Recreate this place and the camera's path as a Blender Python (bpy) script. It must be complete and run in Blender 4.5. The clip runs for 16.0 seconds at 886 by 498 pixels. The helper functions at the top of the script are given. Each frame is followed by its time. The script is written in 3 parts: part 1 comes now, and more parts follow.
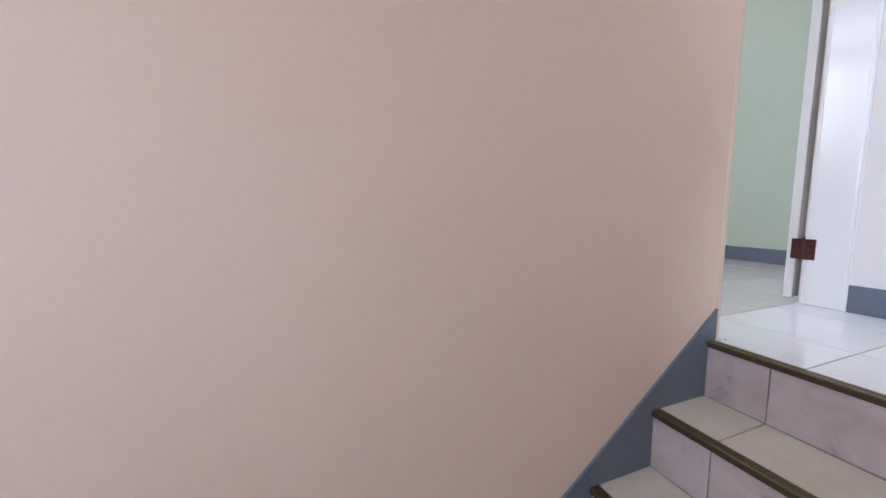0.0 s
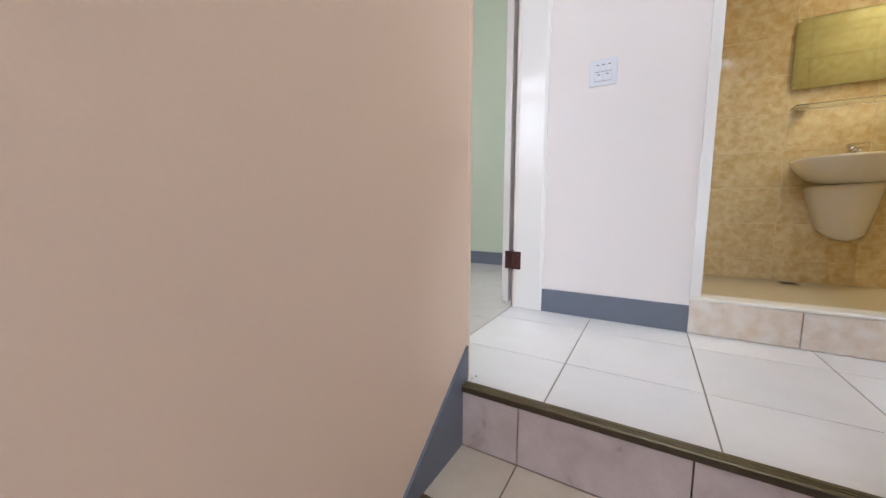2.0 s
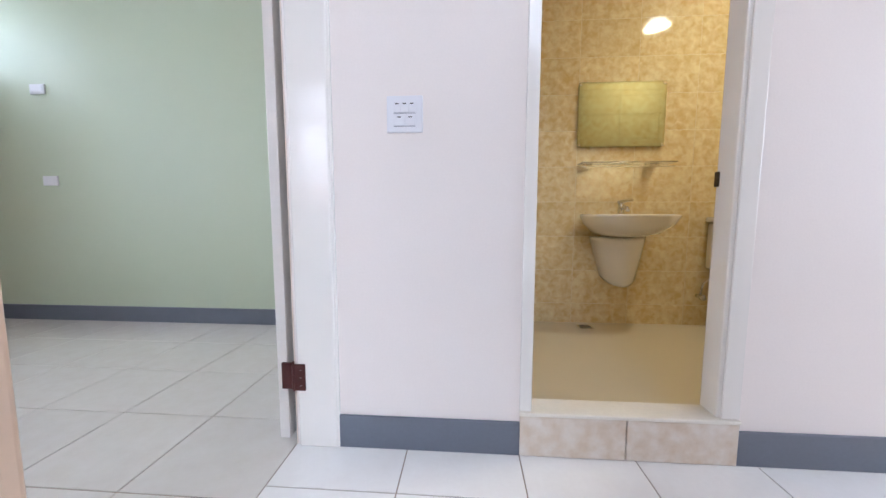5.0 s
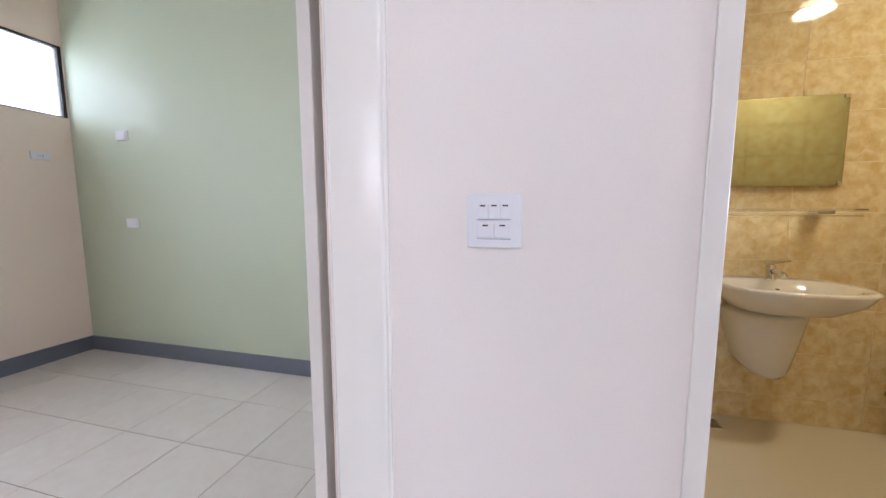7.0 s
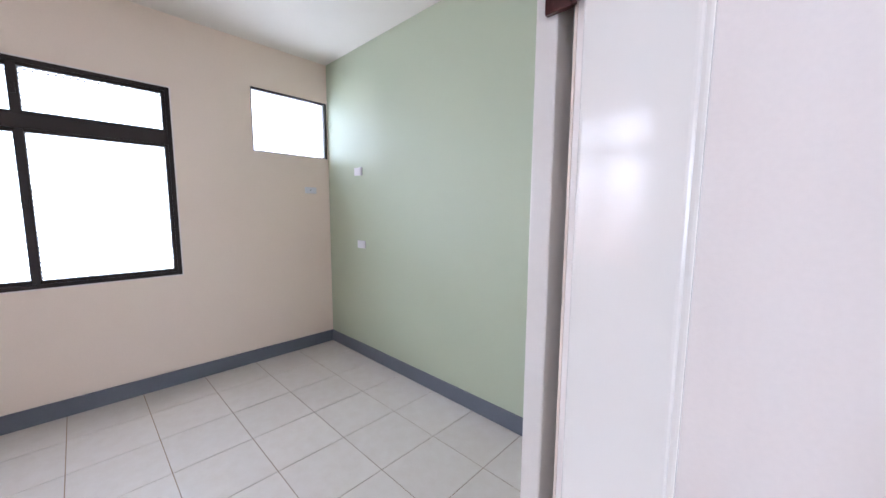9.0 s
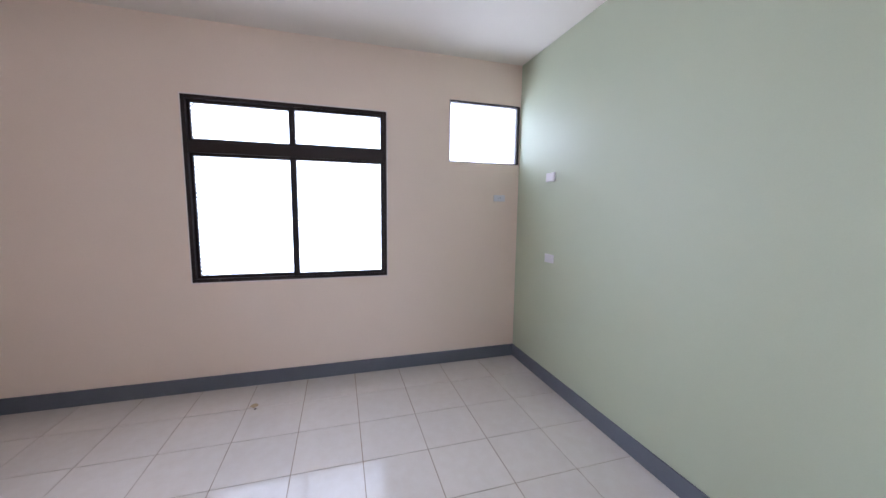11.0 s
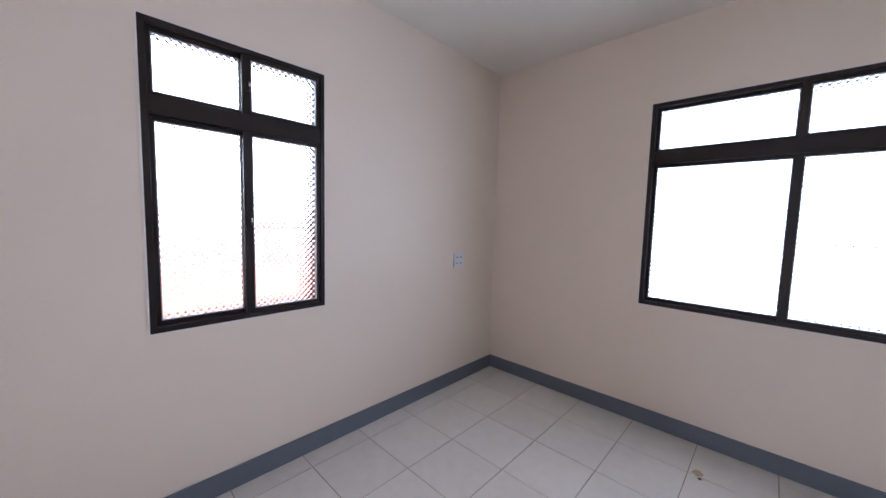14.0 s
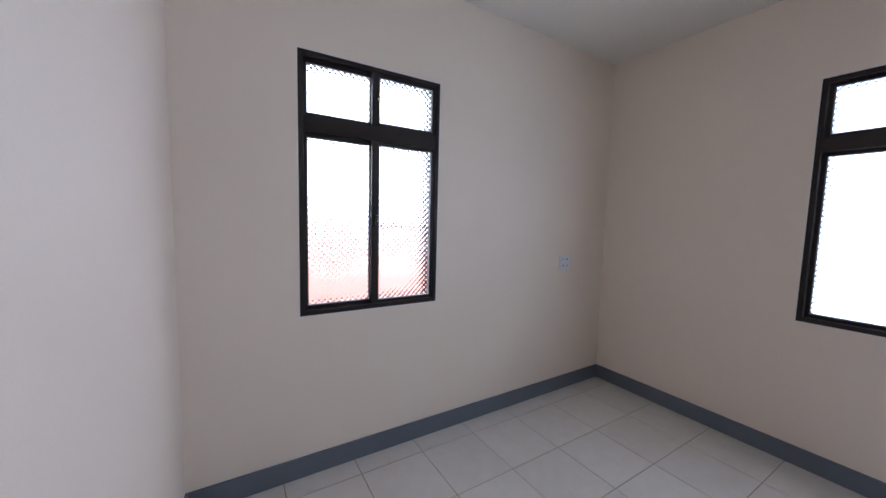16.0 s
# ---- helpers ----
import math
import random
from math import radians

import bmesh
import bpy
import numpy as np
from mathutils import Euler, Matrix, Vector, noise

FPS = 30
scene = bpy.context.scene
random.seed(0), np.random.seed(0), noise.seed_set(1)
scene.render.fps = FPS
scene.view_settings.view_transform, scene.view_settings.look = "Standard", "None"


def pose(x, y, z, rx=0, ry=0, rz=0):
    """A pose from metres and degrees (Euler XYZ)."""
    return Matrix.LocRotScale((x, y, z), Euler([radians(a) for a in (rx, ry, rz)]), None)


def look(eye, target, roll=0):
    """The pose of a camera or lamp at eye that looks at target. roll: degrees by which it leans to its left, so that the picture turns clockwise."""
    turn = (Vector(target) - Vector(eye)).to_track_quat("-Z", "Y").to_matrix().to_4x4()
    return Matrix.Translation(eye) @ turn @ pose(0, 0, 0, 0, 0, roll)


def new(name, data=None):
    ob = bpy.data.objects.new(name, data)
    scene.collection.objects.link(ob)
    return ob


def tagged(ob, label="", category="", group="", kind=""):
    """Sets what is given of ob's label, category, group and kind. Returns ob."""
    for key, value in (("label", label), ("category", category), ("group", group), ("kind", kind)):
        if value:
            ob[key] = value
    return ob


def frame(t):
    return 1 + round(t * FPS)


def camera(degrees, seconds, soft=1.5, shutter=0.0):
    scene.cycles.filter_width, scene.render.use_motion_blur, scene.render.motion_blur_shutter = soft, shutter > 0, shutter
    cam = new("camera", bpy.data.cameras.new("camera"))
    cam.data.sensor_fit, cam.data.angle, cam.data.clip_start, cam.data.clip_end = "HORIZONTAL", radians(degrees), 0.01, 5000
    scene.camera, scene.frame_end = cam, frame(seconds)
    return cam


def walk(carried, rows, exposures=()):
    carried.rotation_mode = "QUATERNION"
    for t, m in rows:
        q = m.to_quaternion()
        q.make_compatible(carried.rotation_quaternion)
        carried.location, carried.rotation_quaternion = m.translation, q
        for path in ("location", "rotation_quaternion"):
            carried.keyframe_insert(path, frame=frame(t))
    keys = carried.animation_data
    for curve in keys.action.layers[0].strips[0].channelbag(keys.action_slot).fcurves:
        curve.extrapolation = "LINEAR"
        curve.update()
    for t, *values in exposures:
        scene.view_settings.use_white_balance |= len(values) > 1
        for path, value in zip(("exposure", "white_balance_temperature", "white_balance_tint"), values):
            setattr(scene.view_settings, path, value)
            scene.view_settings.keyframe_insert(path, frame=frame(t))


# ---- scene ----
cam = camera(103.8, 16.0)
PATH = [
    (0, (0.775, -2.217, 0.464), (-1.084, -1.512, 0.241), -0.4),
    (0.5, (0.659, -2.188, 0.504), (-0.978, -1.078, 0.211), 0.2),
    (1, (0.559, -2.066, 0.509), (-0.888, -0.714, 0.232), 0.2),
    (1.5, (0.506, -1.945, 0.533), (-0.755, -0.41, 0.299), 0.2),
    (2, (0.478, -1.85, 0.543), (-0.535, -0.14, 0.317), 0.1),
    (2.5, (0.419, -1.77, 0.554), (-0.203, 0.121, 0.362), 0.4),
    (3, (0.394, -1.728, 0.559), (0.063, 0.236, 0.375), 0.3),
    (3.5, (0.401, -1.596, 0.559), (0.216, 0.386, 0.375), 0.3),
    (4, (0.454, -1.427, 0.669), (0.303, 0.558, 0.479), -0.1),
    (4.2, (0.46, -1.381, 0.696), (0.321, 0.606, 0.509), 0.1),
    (6.3, (0.463, -0.888, 1.057), (0.31, 1.096, 0.859), 0.0),
    (6.5, (0.431, -0.86, 1.063), (0.124, 1.108, 0.879), 0.1),
    (7, (0.329, -0.774, 1.198), (-0.154, 1.155, 0.989), -0.0),
    (7.5, (0.263, -0.687, 1.273), (-0.4, 1.187, 1.059), -0.0),
    (7.8, (0.218, -0.615, 1.312), (-0.651, 1.174, 1.106), 0.1),
    (8, (0.208, -0.566, 1.375), (-0.825, 1.132, 1.146), -0.0),
    (8.5, (0.153, -0.525, 1.44), (-1.096, 1.02, 1.209), 0.4),
    (8.7, (0.119, -0.526, 1.437), (-1.18, 0.977, 1.211), 0.4),
    (10.8, (-0.181, -0.412, 1.517), (-2.03, 0.316, 1.297), 0.8),
    (11, (-0.211, -0.37, 1.519), (-2.115, 0.197, 1.294), 0.7),
    (11.5, (-0.258, -0.418, 1.512), (-2.222, -0.111, 1.296), 0.8),
    (12, (-0.344, -0.492, 1.511), (-2.332, -0.446, 1.295), 0.9),
    (12.5, (-0.4, -0.604, 1.497), (-2.375, -0.858, 1.307), 0.9),
    (13, (-0.467, -0.677, 1.475), (-2.35, -1.331, 1.311), 0.9),
    (13.5, (-0.498, -0.766, 1.489), (-2.187, -1.825, 1.335), 1.3),
    (14, (-0.496, -0.799, 1.501), (-1.939, -2.174, 1.332), 1.5),
    (14.5, (-0.502, -0.785, 1.496), (-1.713, -2.368, 1.329), 1.5),
    (15, (-0.478, -0.823, 1.491), (-1.563, -2.494, 1.317), 1.6),
    (15.5, (-0.442, -0.843, 1.497), (-1.495, -2.534, 1.318), 1.5),
    (16, (-0.387, -0.847, 1.492), (-1.429, -2.546, 1.318), 1.4),
]
EXPOSURE = [(0, -0.3, 5450, 12), (0.5, -0.34, 6050, 13), (1.5, -0.27, 6050, 11), (2.5, -0.27, 5700, 9), (4, -0.24, 5550, 9), (6.5, -0.28, 5850, 15), (7.5, -0.42, 5900, 15), (8.5, -0.24, 5750, 15), (11, -0.52, 5650, 19), (12.5, -0.5, 5550, 18), (14, -0.72, 5450, 16), (16, -1.08, 5350, 12)]
walk(cam, [(t, look(eye, target, roll)) for t, eye, target, roll in PATH], EXPOSURE)

# ---- light ----
world = bpy.data.worlds.new("world")
scene.world = world
world.use_nodes = True
wn = world.node_tree
sky = wn.nodes.new("ShaderNodeTexSky")
sky.sky_type, sky.sun_disc = "NISHITA", False
sky.sun_elevation, sky.sun_rotation = radians(45), radians(25)
wn.links.new(sky.outputs[0], wn.nodes["Background"].inputs[0])
wn.nodes["Background"].inputs[1].default_value = 0.12
sun = new("sun", bpy.data.lights.new("sun", "SUN"))
sun.data.energy, sun.data.angle, sun.data.color = 4.0, radians(0.5), (1, 0.95, 0.88)
sun.matrix_world = look((0, 0, 10), (-2.5, -5.5, 4))


def window_lamp(place, target, width, height, watts, colour=(1, 1, 1)):
    lamp = new("daylight", bpy.data.lights.new("daylight", "AREA"))
    lamp.data.shape, lamp.data.size, lamp.data.size_y = "RECTANGLE", width, height
    lamp.data.energy, lamp.data.color = watts, colour
    lamp.matrix_world = look(place, target)
    return lamp


window_lamp((-3.74, -0.73, 1.70), (0, -0.73, 1.70), 1.9, 1.75, 78, (0.88, 0.93, 1))
window_lamp((-3.62, 0.99, 2.25), (0, 0.99, 2.25), 0.9, 0.7, 15, (0.88, 0.93, 1))
window_lamp((1.05, -4.25, 0.65), (1.05, 0, 0.65), 1.5, 1.75, 34, (0.84, 0.91, 1))
# unseen high source, added so that treads get more light than risers
window_lamp((0.95, -4.2, 4.0), (0.7, -1.5, 1.2), 1.4, 1.7, 70, (0.90, 0.94, 1))
# added outside the unseen room to light the landing from the right
window_lamp((4.9, -0.9, 1.5), (0, -0.9, 1.5), 1.8, 1.5, 92, (0.86, 0.92, 1))
bulb = new("bathroom_bulb", bpy.data.lights.new("bathroom_bulb", "AREA"))
bulb.data.shape, bulb.data.size, bulb.data.energy, bulb.data.color = "DISK", 0.20, 15, (1, 0.87, 0.58)
bulb.matrix_world = look((2.15, 0.594, 2.545), (2.15, 0.594, 0))

# ---- materials ----


def material(name, colour, rough=0.6, metal=0.0, vary=0.06, scale=6.0, fine=90.0, bump=0.1, second=None, spread=0.5, coat=0.0, per_piece=0.0, depth=0.002, gloss_vary=0.08, spec=0.5, twist=0.0):
    """Colour that varies at two scales, with a fine relief."""
    m = bpy.data.materials.new(name)
    m.use_nodes = True
    n, l = m.node_tree.nodes, m.node_tree.links
    b = n["Principled BSDF"]
    co = n.new("ShaderNodeTexCoord")
    big, small = n.new("ShaderNodeTexNoise"), n.new("ShaderNodeTexNoise")
    place = co.outputs["Object"]
    if per_piece:
        # each piece shows another cut of the pattern
        info, shift, moved = n.new("ShaderNodeObjectInfo"), n.new("ShaderNodeMath"), n.new("ShaderNodeVectorMath")
        shift.operation = "MULTIPLY"
        shift.inputs[1].default_value = 40.0
        l.new(info.outputs["Random"], shift.inputs[0])
        l.new(place, moved.inputs[0])
        l.new(shift.outputs[0], moved.inputs[1])
        place = moved.outputs[0]
    for tex, s in ((big, scale), (small, fine)):
        tex.inputs["Scale"].default_value = s
        tex.inputs["Detail"].default_value = 6
        l.new(place, tex.inputs["Vector"])
    big.inputs["Distortion"].default_value = twist
    ramp = n.new("ShaderNodeValToRGB")
    ramp.color_ramp.elements[0].position, ramp.color_ramp.elements[1].position = 0.5 - spread / 2, 0.5 + spread / 2
    two = second or [c * (1 - vary) for c in colour]
    ramp.color_ramp.elements[0].color, ramp.color_ramp.elements[1].color = (*two, 1), (*colour, 1)
    l.new(big.outputs["Fac"], ramp.inputs["Fac"])
    out = ramp.outputs["Color"]
    grain = n.new("ShaderNodeMix")
    grain.data_type, grain.blend_type = "RGBA", "MULTIPLY"
    grain.inputs[0].default_value = min(1, vary * 2)
    l.new(out, grain.inputs[6])
    l.new(small.outputs["Fac"], grain.inputs[7])
    bright = n.new("ShaderNodeHueSaturation")
    bright.inputs["Value"].default_value = 1 + min(1, vary * 2) * 0.5
    l.new(grain.outputs[2], bright.inputs["Color"])
    out = bright.outputs["Color"]
    if per_piece:
        sub, hue = n.new("ShaderNodeMapRange"), n.new("ShaderNodeHueSaturation")
        sub.inputs["To Min"].default_value, sub.inputs["To Max"].default_value = 1 - per_piece, 1 + per_piece
        l.new(info.outputs["Random"], sub.inputs["Value"])
        l.new(sub.outputs[0], hue.inputs["Value"])
        l.new(out, hue.inputs["Color"])
        out = hue.outputs["Color"]
    l.new(out, b.inputs["Base Color"])
    b.inputs["Metallic"].default_value = metal
    rr = n.new("ShaderNodeMapRange")
    rr.inputs["To Min"].default_value, rr.inputs["To Max"].default_value = max(0.02, rough - gloss_vary), min(1, rough + gloss_vary)
    l.new(big.outputs["Fac"], rr.inputs["Value"])
    l.new(rr.outputs[0], b.inputs["Roughness"])
    b.inputs["Specular IOR Level"].default_value = spec
    b.inputs["Coat Weight"].default_value = coat
    b.inputs["Coat Roughness"].default_value = 0.08
    if bump:
        bp = n.new("ShaderNodeBump")
        bp.inputs["Strength"].default_value, bp.inputs["Distance"].default_value = bump, depth
        l.new(small.outputs["Fac"], bp.inputs["Height"])
        l.new(bp.outputs["Normal"], b.inputs["Normal"])
    return m


CREAM = material("cream_wall_paint", (0.895, 0.765, 0.655), 0.55, vary=0.03, scale=1.5, fine=140, bump=0.12)
PEACH = material("peach_wall_paint", (0.86, 0.65, 0.48), 0.40, vary=0.03, scale=1.5, fine=140, bump=0.12)
WHITE_WALL = material("off_white_wall_paint", (0.87, 0.795, 0.75), 0.5, vary=0.03, scale=1.5, fine=140, bump=0.12)
SAGE = material("sage_green_wall_paint", (0.54, 0.60, 0.45), 0.5, vary=0.03, scale=1.5, fine=140, bump=0.12)
CEIL = material("ceiling_paint", (0.87, 0.82, 0.75), 0.7, vary=0.03, scale=2, fine=120, bump=0.1)
SKIRT = material("blue_grey_skirting_paint", (0.150, 0.165, 0.205), 0.35, vary=0.06, scale=5, fine=80, bump=0.08)
FLOOR_TILE = material("glazed_floor_tile", (0.86, 0.84, 0.82), 0.09, vary=0.03, scale=9, fine=60, bump=0.01, second=(0.83, 0.80, 0.77), per_piece=0.02, gloss_vary=0.03)
TREAD_TILE = material("beige_tread_tile", (0.74, 0.65, 0.52), 0.22, vary=0.05, scale=8, fine=60, bump=0.02, second=(0.66, 0.56, 0.43), per_piece=0.03)
ROOM_TILE = material("glazed_bedroom_floor_tile", (0.73, 0.685, 0.645), 0.12, vary=0.03, scale=14, fine=60, bump=0.01, second=(0.69, 0.635, 0.585), per_piece=0.03, gloss_vary=0.03)
PALE_GROUT = material("grey_brown_grout", (0.37, 0.30, 0.24), 0.85, vary=0.2, scale=12, fine=150, bump=0.3)
GROUT = material("brown_grout", (0.36, 0.26, 0.17), 0.85, vary=0.2, scale=12, fine=150, bump=0.3)
RISER_TILE = material("pinkish_riser_tile", (0.53, 0.42, 0.385), 0.3, vary=0.07, scale=9, fine=60, bump=0.03, second=(0.42, 0.32, 0.285), per_piece=0.04, spread=0.35, twist=0.6)
BRASS = material("dull_olive_brass", (0.17, 0.13, 0.065), 0.35, metal=0.6, vary=0.2, scale=20, fine=200, bump=0.2)
NOSING = material("bronze_nosing", (0.10, 0.072, 0.042), 0.4, metal=0.6, vary=0.25, scale=20, fine=200, bump=0.3)
TRIM = material("white_gloss_trim_paint", (0.84, 0.80, 0.75), 0.11, vary=0.008, scale=2, fine=22, bump=0.08, spread=1.0, gloss_vary=0.02)
LEAF_PAINT = material("white_door_paint", (0.78, 0.74, 0.70), 0.3, vary=0.03, scale=4, fine=60, bump=0.05)
HINGE = material("painted_hinge", (0.085, 0.022, 0.02), 0.35, metal=0.3, vary=0.3, scale=40, fine=200, bump=0.2)
STEEL = material("chrome", (0.72, 0.72, 0.72), 0.12, metal=1.0, vary=0.03, scale=20, fine=200, bump=0)
PLASTIC = material("white_plastic", (0.80, 0.79, 0.82), 0.3, vary=0.01, scale=5, fine=60, bump=0)
DARK = material("dark_plastic", (0.05, 0.04, 0.03), 0.4, vary=0.1, scale=30, fine=200, bump=0)
GROOVE = material("grey_plastic", (0.36, 0.36, 0.40), 0.5, vary=0.05, scale=30, fine=200, bump=0)
BRONZE = material("dark_bronze_aluminium", (0.030, 0.021, 0.019), 0.42, vary=0.15, scale=12, fine=200, bump=0.05, spec=0.25)
RUBBER = material("grey_sealing_strip", (0.45, 0.45, 0.46), 0.6, vary=0.1, scale=20, fine=200, bump=0)
WOOD = material("red_brown_varnished_wood", (0.066, 0.0150, 0.0065), 0.12, vary=0.06, scale=5, fine=70, bump=0.0, second=(0.050, 0.011, 0.005), gloss_vary=0.03, spec=0.26)
BATH_TILE = material("ochre_marbled_wall_tile", (0.80, 0.70, 0.46), 0.06, vary=0.08, scale=22, fine=70, bump=0.0, second=(0.65, 0.48, 0.23), spread=0.36, per_piece=0.04, gloss_vary=0.02, twist=0.35)
STEP_TILE = material("cream_marbled_step_tile", (0.78, 0.71, 0.63), 0.2, vary=0.05, scale=20, fine=60, bump=0.02, second=(0.68, 0.55, 0.42), spread=0.34)
BATH_FLOOR = material("cream_bathroom_floor", (0.68, 0.61, 0.47), 0.4, vary=0.01, scale=3, fine=40, bump=0.0, gloss_vary=0.01)
BATH_GROUT = material("ochre_grout", (0.86, 0.79, 0.62), 0.8, vary=0.1, scale=12, fine=150, bump=0.2)
PORCELAIN = material("glazed_porcelain", (0.86, 0.83, 0.78), 0.08, vary=0.01, scale=3, fine=20, bump=0, coat=0.5)
# glow stands in for daylight: dim terracotta emission below, strong white above
BACKDROP = bpy.data.materials.new("glowing_pink_to_white")
BACKDROP.use_nodes = True
bn, bl = BACKDROP.node_tree.nodes, BACKDROP.node_tree.links
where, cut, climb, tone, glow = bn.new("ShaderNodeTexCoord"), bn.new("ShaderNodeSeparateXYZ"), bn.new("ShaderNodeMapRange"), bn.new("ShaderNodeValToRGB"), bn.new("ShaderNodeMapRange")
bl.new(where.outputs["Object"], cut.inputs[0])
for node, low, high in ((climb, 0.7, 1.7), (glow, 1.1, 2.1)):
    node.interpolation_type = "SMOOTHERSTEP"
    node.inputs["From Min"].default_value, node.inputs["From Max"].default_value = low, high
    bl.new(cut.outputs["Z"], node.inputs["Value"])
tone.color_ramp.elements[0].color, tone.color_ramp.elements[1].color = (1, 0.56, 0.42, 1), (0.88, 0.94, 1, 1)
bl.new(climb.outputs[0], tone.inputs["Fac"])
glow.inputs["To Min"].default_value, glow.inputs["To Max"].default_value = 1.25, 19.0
backdrop_shader = bn["Principled BSDF"]
backdrop_shader.inputs["Base Color"].default_value = (0.72, 0.47, 0.40, 1)
bl.new(tone.outputs["Color"], backdrop_shader.inputs["Emission Color"])
bl.new(glow.outputs[0], backdrop_shader.inputs["Emission Strength"])
EARTH = material("concrete_ground", (0.32, 0.31, 0.29), 0.9, vary=0.15, scale=2, fine=40, bump=0.3)


def glass_material(name, rough, pattern):
    m = bpy.data.materials.new(name)
    m.use_nodes = True
    n, l = m.node_tree.nodes, m.node_tree.links
    b = n["Principled BSDF"]
    b.inputs["Base Color"].default_value = (0.96, 0.98, 1, 1)
    b.inputs["Transmission Weight"].default_value, b.inputs["Roughness"].default_value, b.inputs["IOR"].default_value = 1, rough, 1.45
    if pattern:
        # pressed diamond relief, about three centimetres from cell to cell
        co, split, bp = n.new("ShaderNodeTexCoord"), n.new("ShaderNodeSeparateXYZ"), n.new("ShaderNodeBump")
        l.new(co.outputs["Object"], split.inputs[0])

        def maths(kind, first, other=None, value=0.0):
            node = n.new("ShaderNodeMath")
            node.operation = kind
            node.inputs[1].default_value = value
            l.new(first, node.inputs[0])
            if other:
                l.new(other, node.inputs[1])
            return node.outputs[0]

        along = maths("ADD", split.outputs["X"], split.outputs["Y"])
        cells = maths("MULTIPLY", maths("SINE", maths("MULTIPLY", along, value=190)), maths("SINE", maths("MULTIPLY", split.outputs["Z"], value=190)))
        bp.inputs["Strength"].default_value, bp.inputs["Distance"].default_value = 1.0, 0.0019
        l.new(cells, bp.inputs["Height"])
        l.new(bp.outputs["Normal"], b.inputs["Normal"])
    return m


FROSTED = glass_material("patterned_glass", 0.06, True)
CLEAR = glass_material("clear_glass", 0.02, False)
MILK = glass_material("milky_pane", 0.5, False)
MIRROR = material("mirror_silver", (0.48, 0.52, 0.41), 0.03, metal=1, vary=0.0, bump=0)
LAMP_GLOW = bpy.data.materials.new("lamp_diffuser")
LAMP_GLOW.use_nodes = True
LAMP_GLOW.node_tree.nodes["Principled BSDF"].inputs["Emission Color"].default_value = (1, 0.86, 0.62, 1)
LAMP_GLOW.node_tree.nodes["Principled BSDF"].inputs["Emission Strength"].default_value = 30

# ---- building blocks ----


def box_into(bm, x0, x1, y0, y1, z0, z1, bevel=0.0, segments=1):
    corners = [bm.verts.new(p) for p in ((x0, y0, z0), (x1, y0, z0), (x1, y1, z0), (x0, y1, z0), (x0, y0, z1), (x1, y0, z1), (x1, y1, z1), (x0, y1, z1))]
    faces = [bm.faces.new([corners[i] for i in f]) for f in ((0, 3, 2, 1), (4, 5, 6, 7), (0, 1, 5, 4), (1, 2, 6, 5), (2, 3, 7, 6), (3, 0, 4, 7))]
    if bevel:
        edges = list({e for f in faces for e in f.edges})
        bmesh.ops.bevel(bm, geom=edges, offset=bevel, segments=segments, affect="EDGES", profile=0.5)
    return bm


def box(x0, x1, y0, y1, z0, z1, bevel=0.0, segments=1):
    return box_into(bmesh.new(), x0, x1, y0, y1, z0, z1, bevel, segments)


def lathe(profile, steps=24, centre=(0, 0)):
    """A turned body about a vertical axis, from rows of (radius, height)."""
    bm = bmesh.new()
    rings = [[bm.verts.new((centre[0] + r * math.cos(a), centre[1] + r * math.sin(a), z)) for a in (2 * math.pi * k / steps for k in range(steps))] for r, z in profile]
    for low, high in zip(rings, rings[1:]):
        for k in range(steps):
            bm.faces.new((low[k], low[(k + 1) % steps], high[(k + 1) % steps], high[k]))
    bm.faces.new(rings[0][::-1])
    bm.faces.new(rings[-1])
    return bm


def prism(points, axis, low, high, bevel=0.0, segments=2):
    """An outline of (u, v) pushed along an axis: x takes (y, z), y takes (x, z), z takes (x, y)."""
    bm = bmesh.new()

    def at(u, v, w):
        return {"x": (w, u, v), "y": (u, w, v), "z": (u, v, w)}[axis]

    a, b = [bm.verts.new(at(u, v, low)) for u, v in points], [bm.verts.new(at(u, v, high)) for u, v in points]
    bm.faces.new(a)
    bm.faces.new(b)
    for k in range(len(a)):
        bm.faces.new((a[k], a[(k + 1) % len(a)], b[(k + 1) % len(a)], b[k]))
    bmesh.ops.recalc_face_normals(bm, faces=bm.faces)
    if bevel:
        bmesh.ops.bevel(bm, geom=list(bm.edges), offset=bevel, segments=segments, affect="EDGES", profile=0.5)
    return bm


def tube(points, radius, steps=10):
    """A round bar along points."""
    bm, rings = bmesh.new(), []
    for k, p in enumerate(points):
        ahead = Vector(points[min(k + 1, len(points) - 1)]) - Vector(points[max(k - 1, 0)])
        turn = ahead.to_track_quat("Z", "Y").to_matrix()
        rings.append([bm.verts.new(Vector(p) + turn @ Vector((radius * math.cos(a), radius * math.sin(a), 0))) for a in (2 * math.pi * i / steps for i in range(steps))])
    for low, high in zip(rings, rings[1:]):
        for i in range(steps):
            bm.faces.new((low[i], low[(i + 1) % steps], high[(i + 1) % steps], high[i]))
    bm.faces.new(rings[0][::-1])
    bm.faces.new(rings[-1])
    return bm


def mesh_of(name, bm, mat, smooth=False):
    data = bpy.data.meshes.new(name)
    if smooth:
        for f in bm.faces:
            f.smooth = True
    bm.to_mesh(data)
    bm.free()
    data.materials.append(mat)
    return data


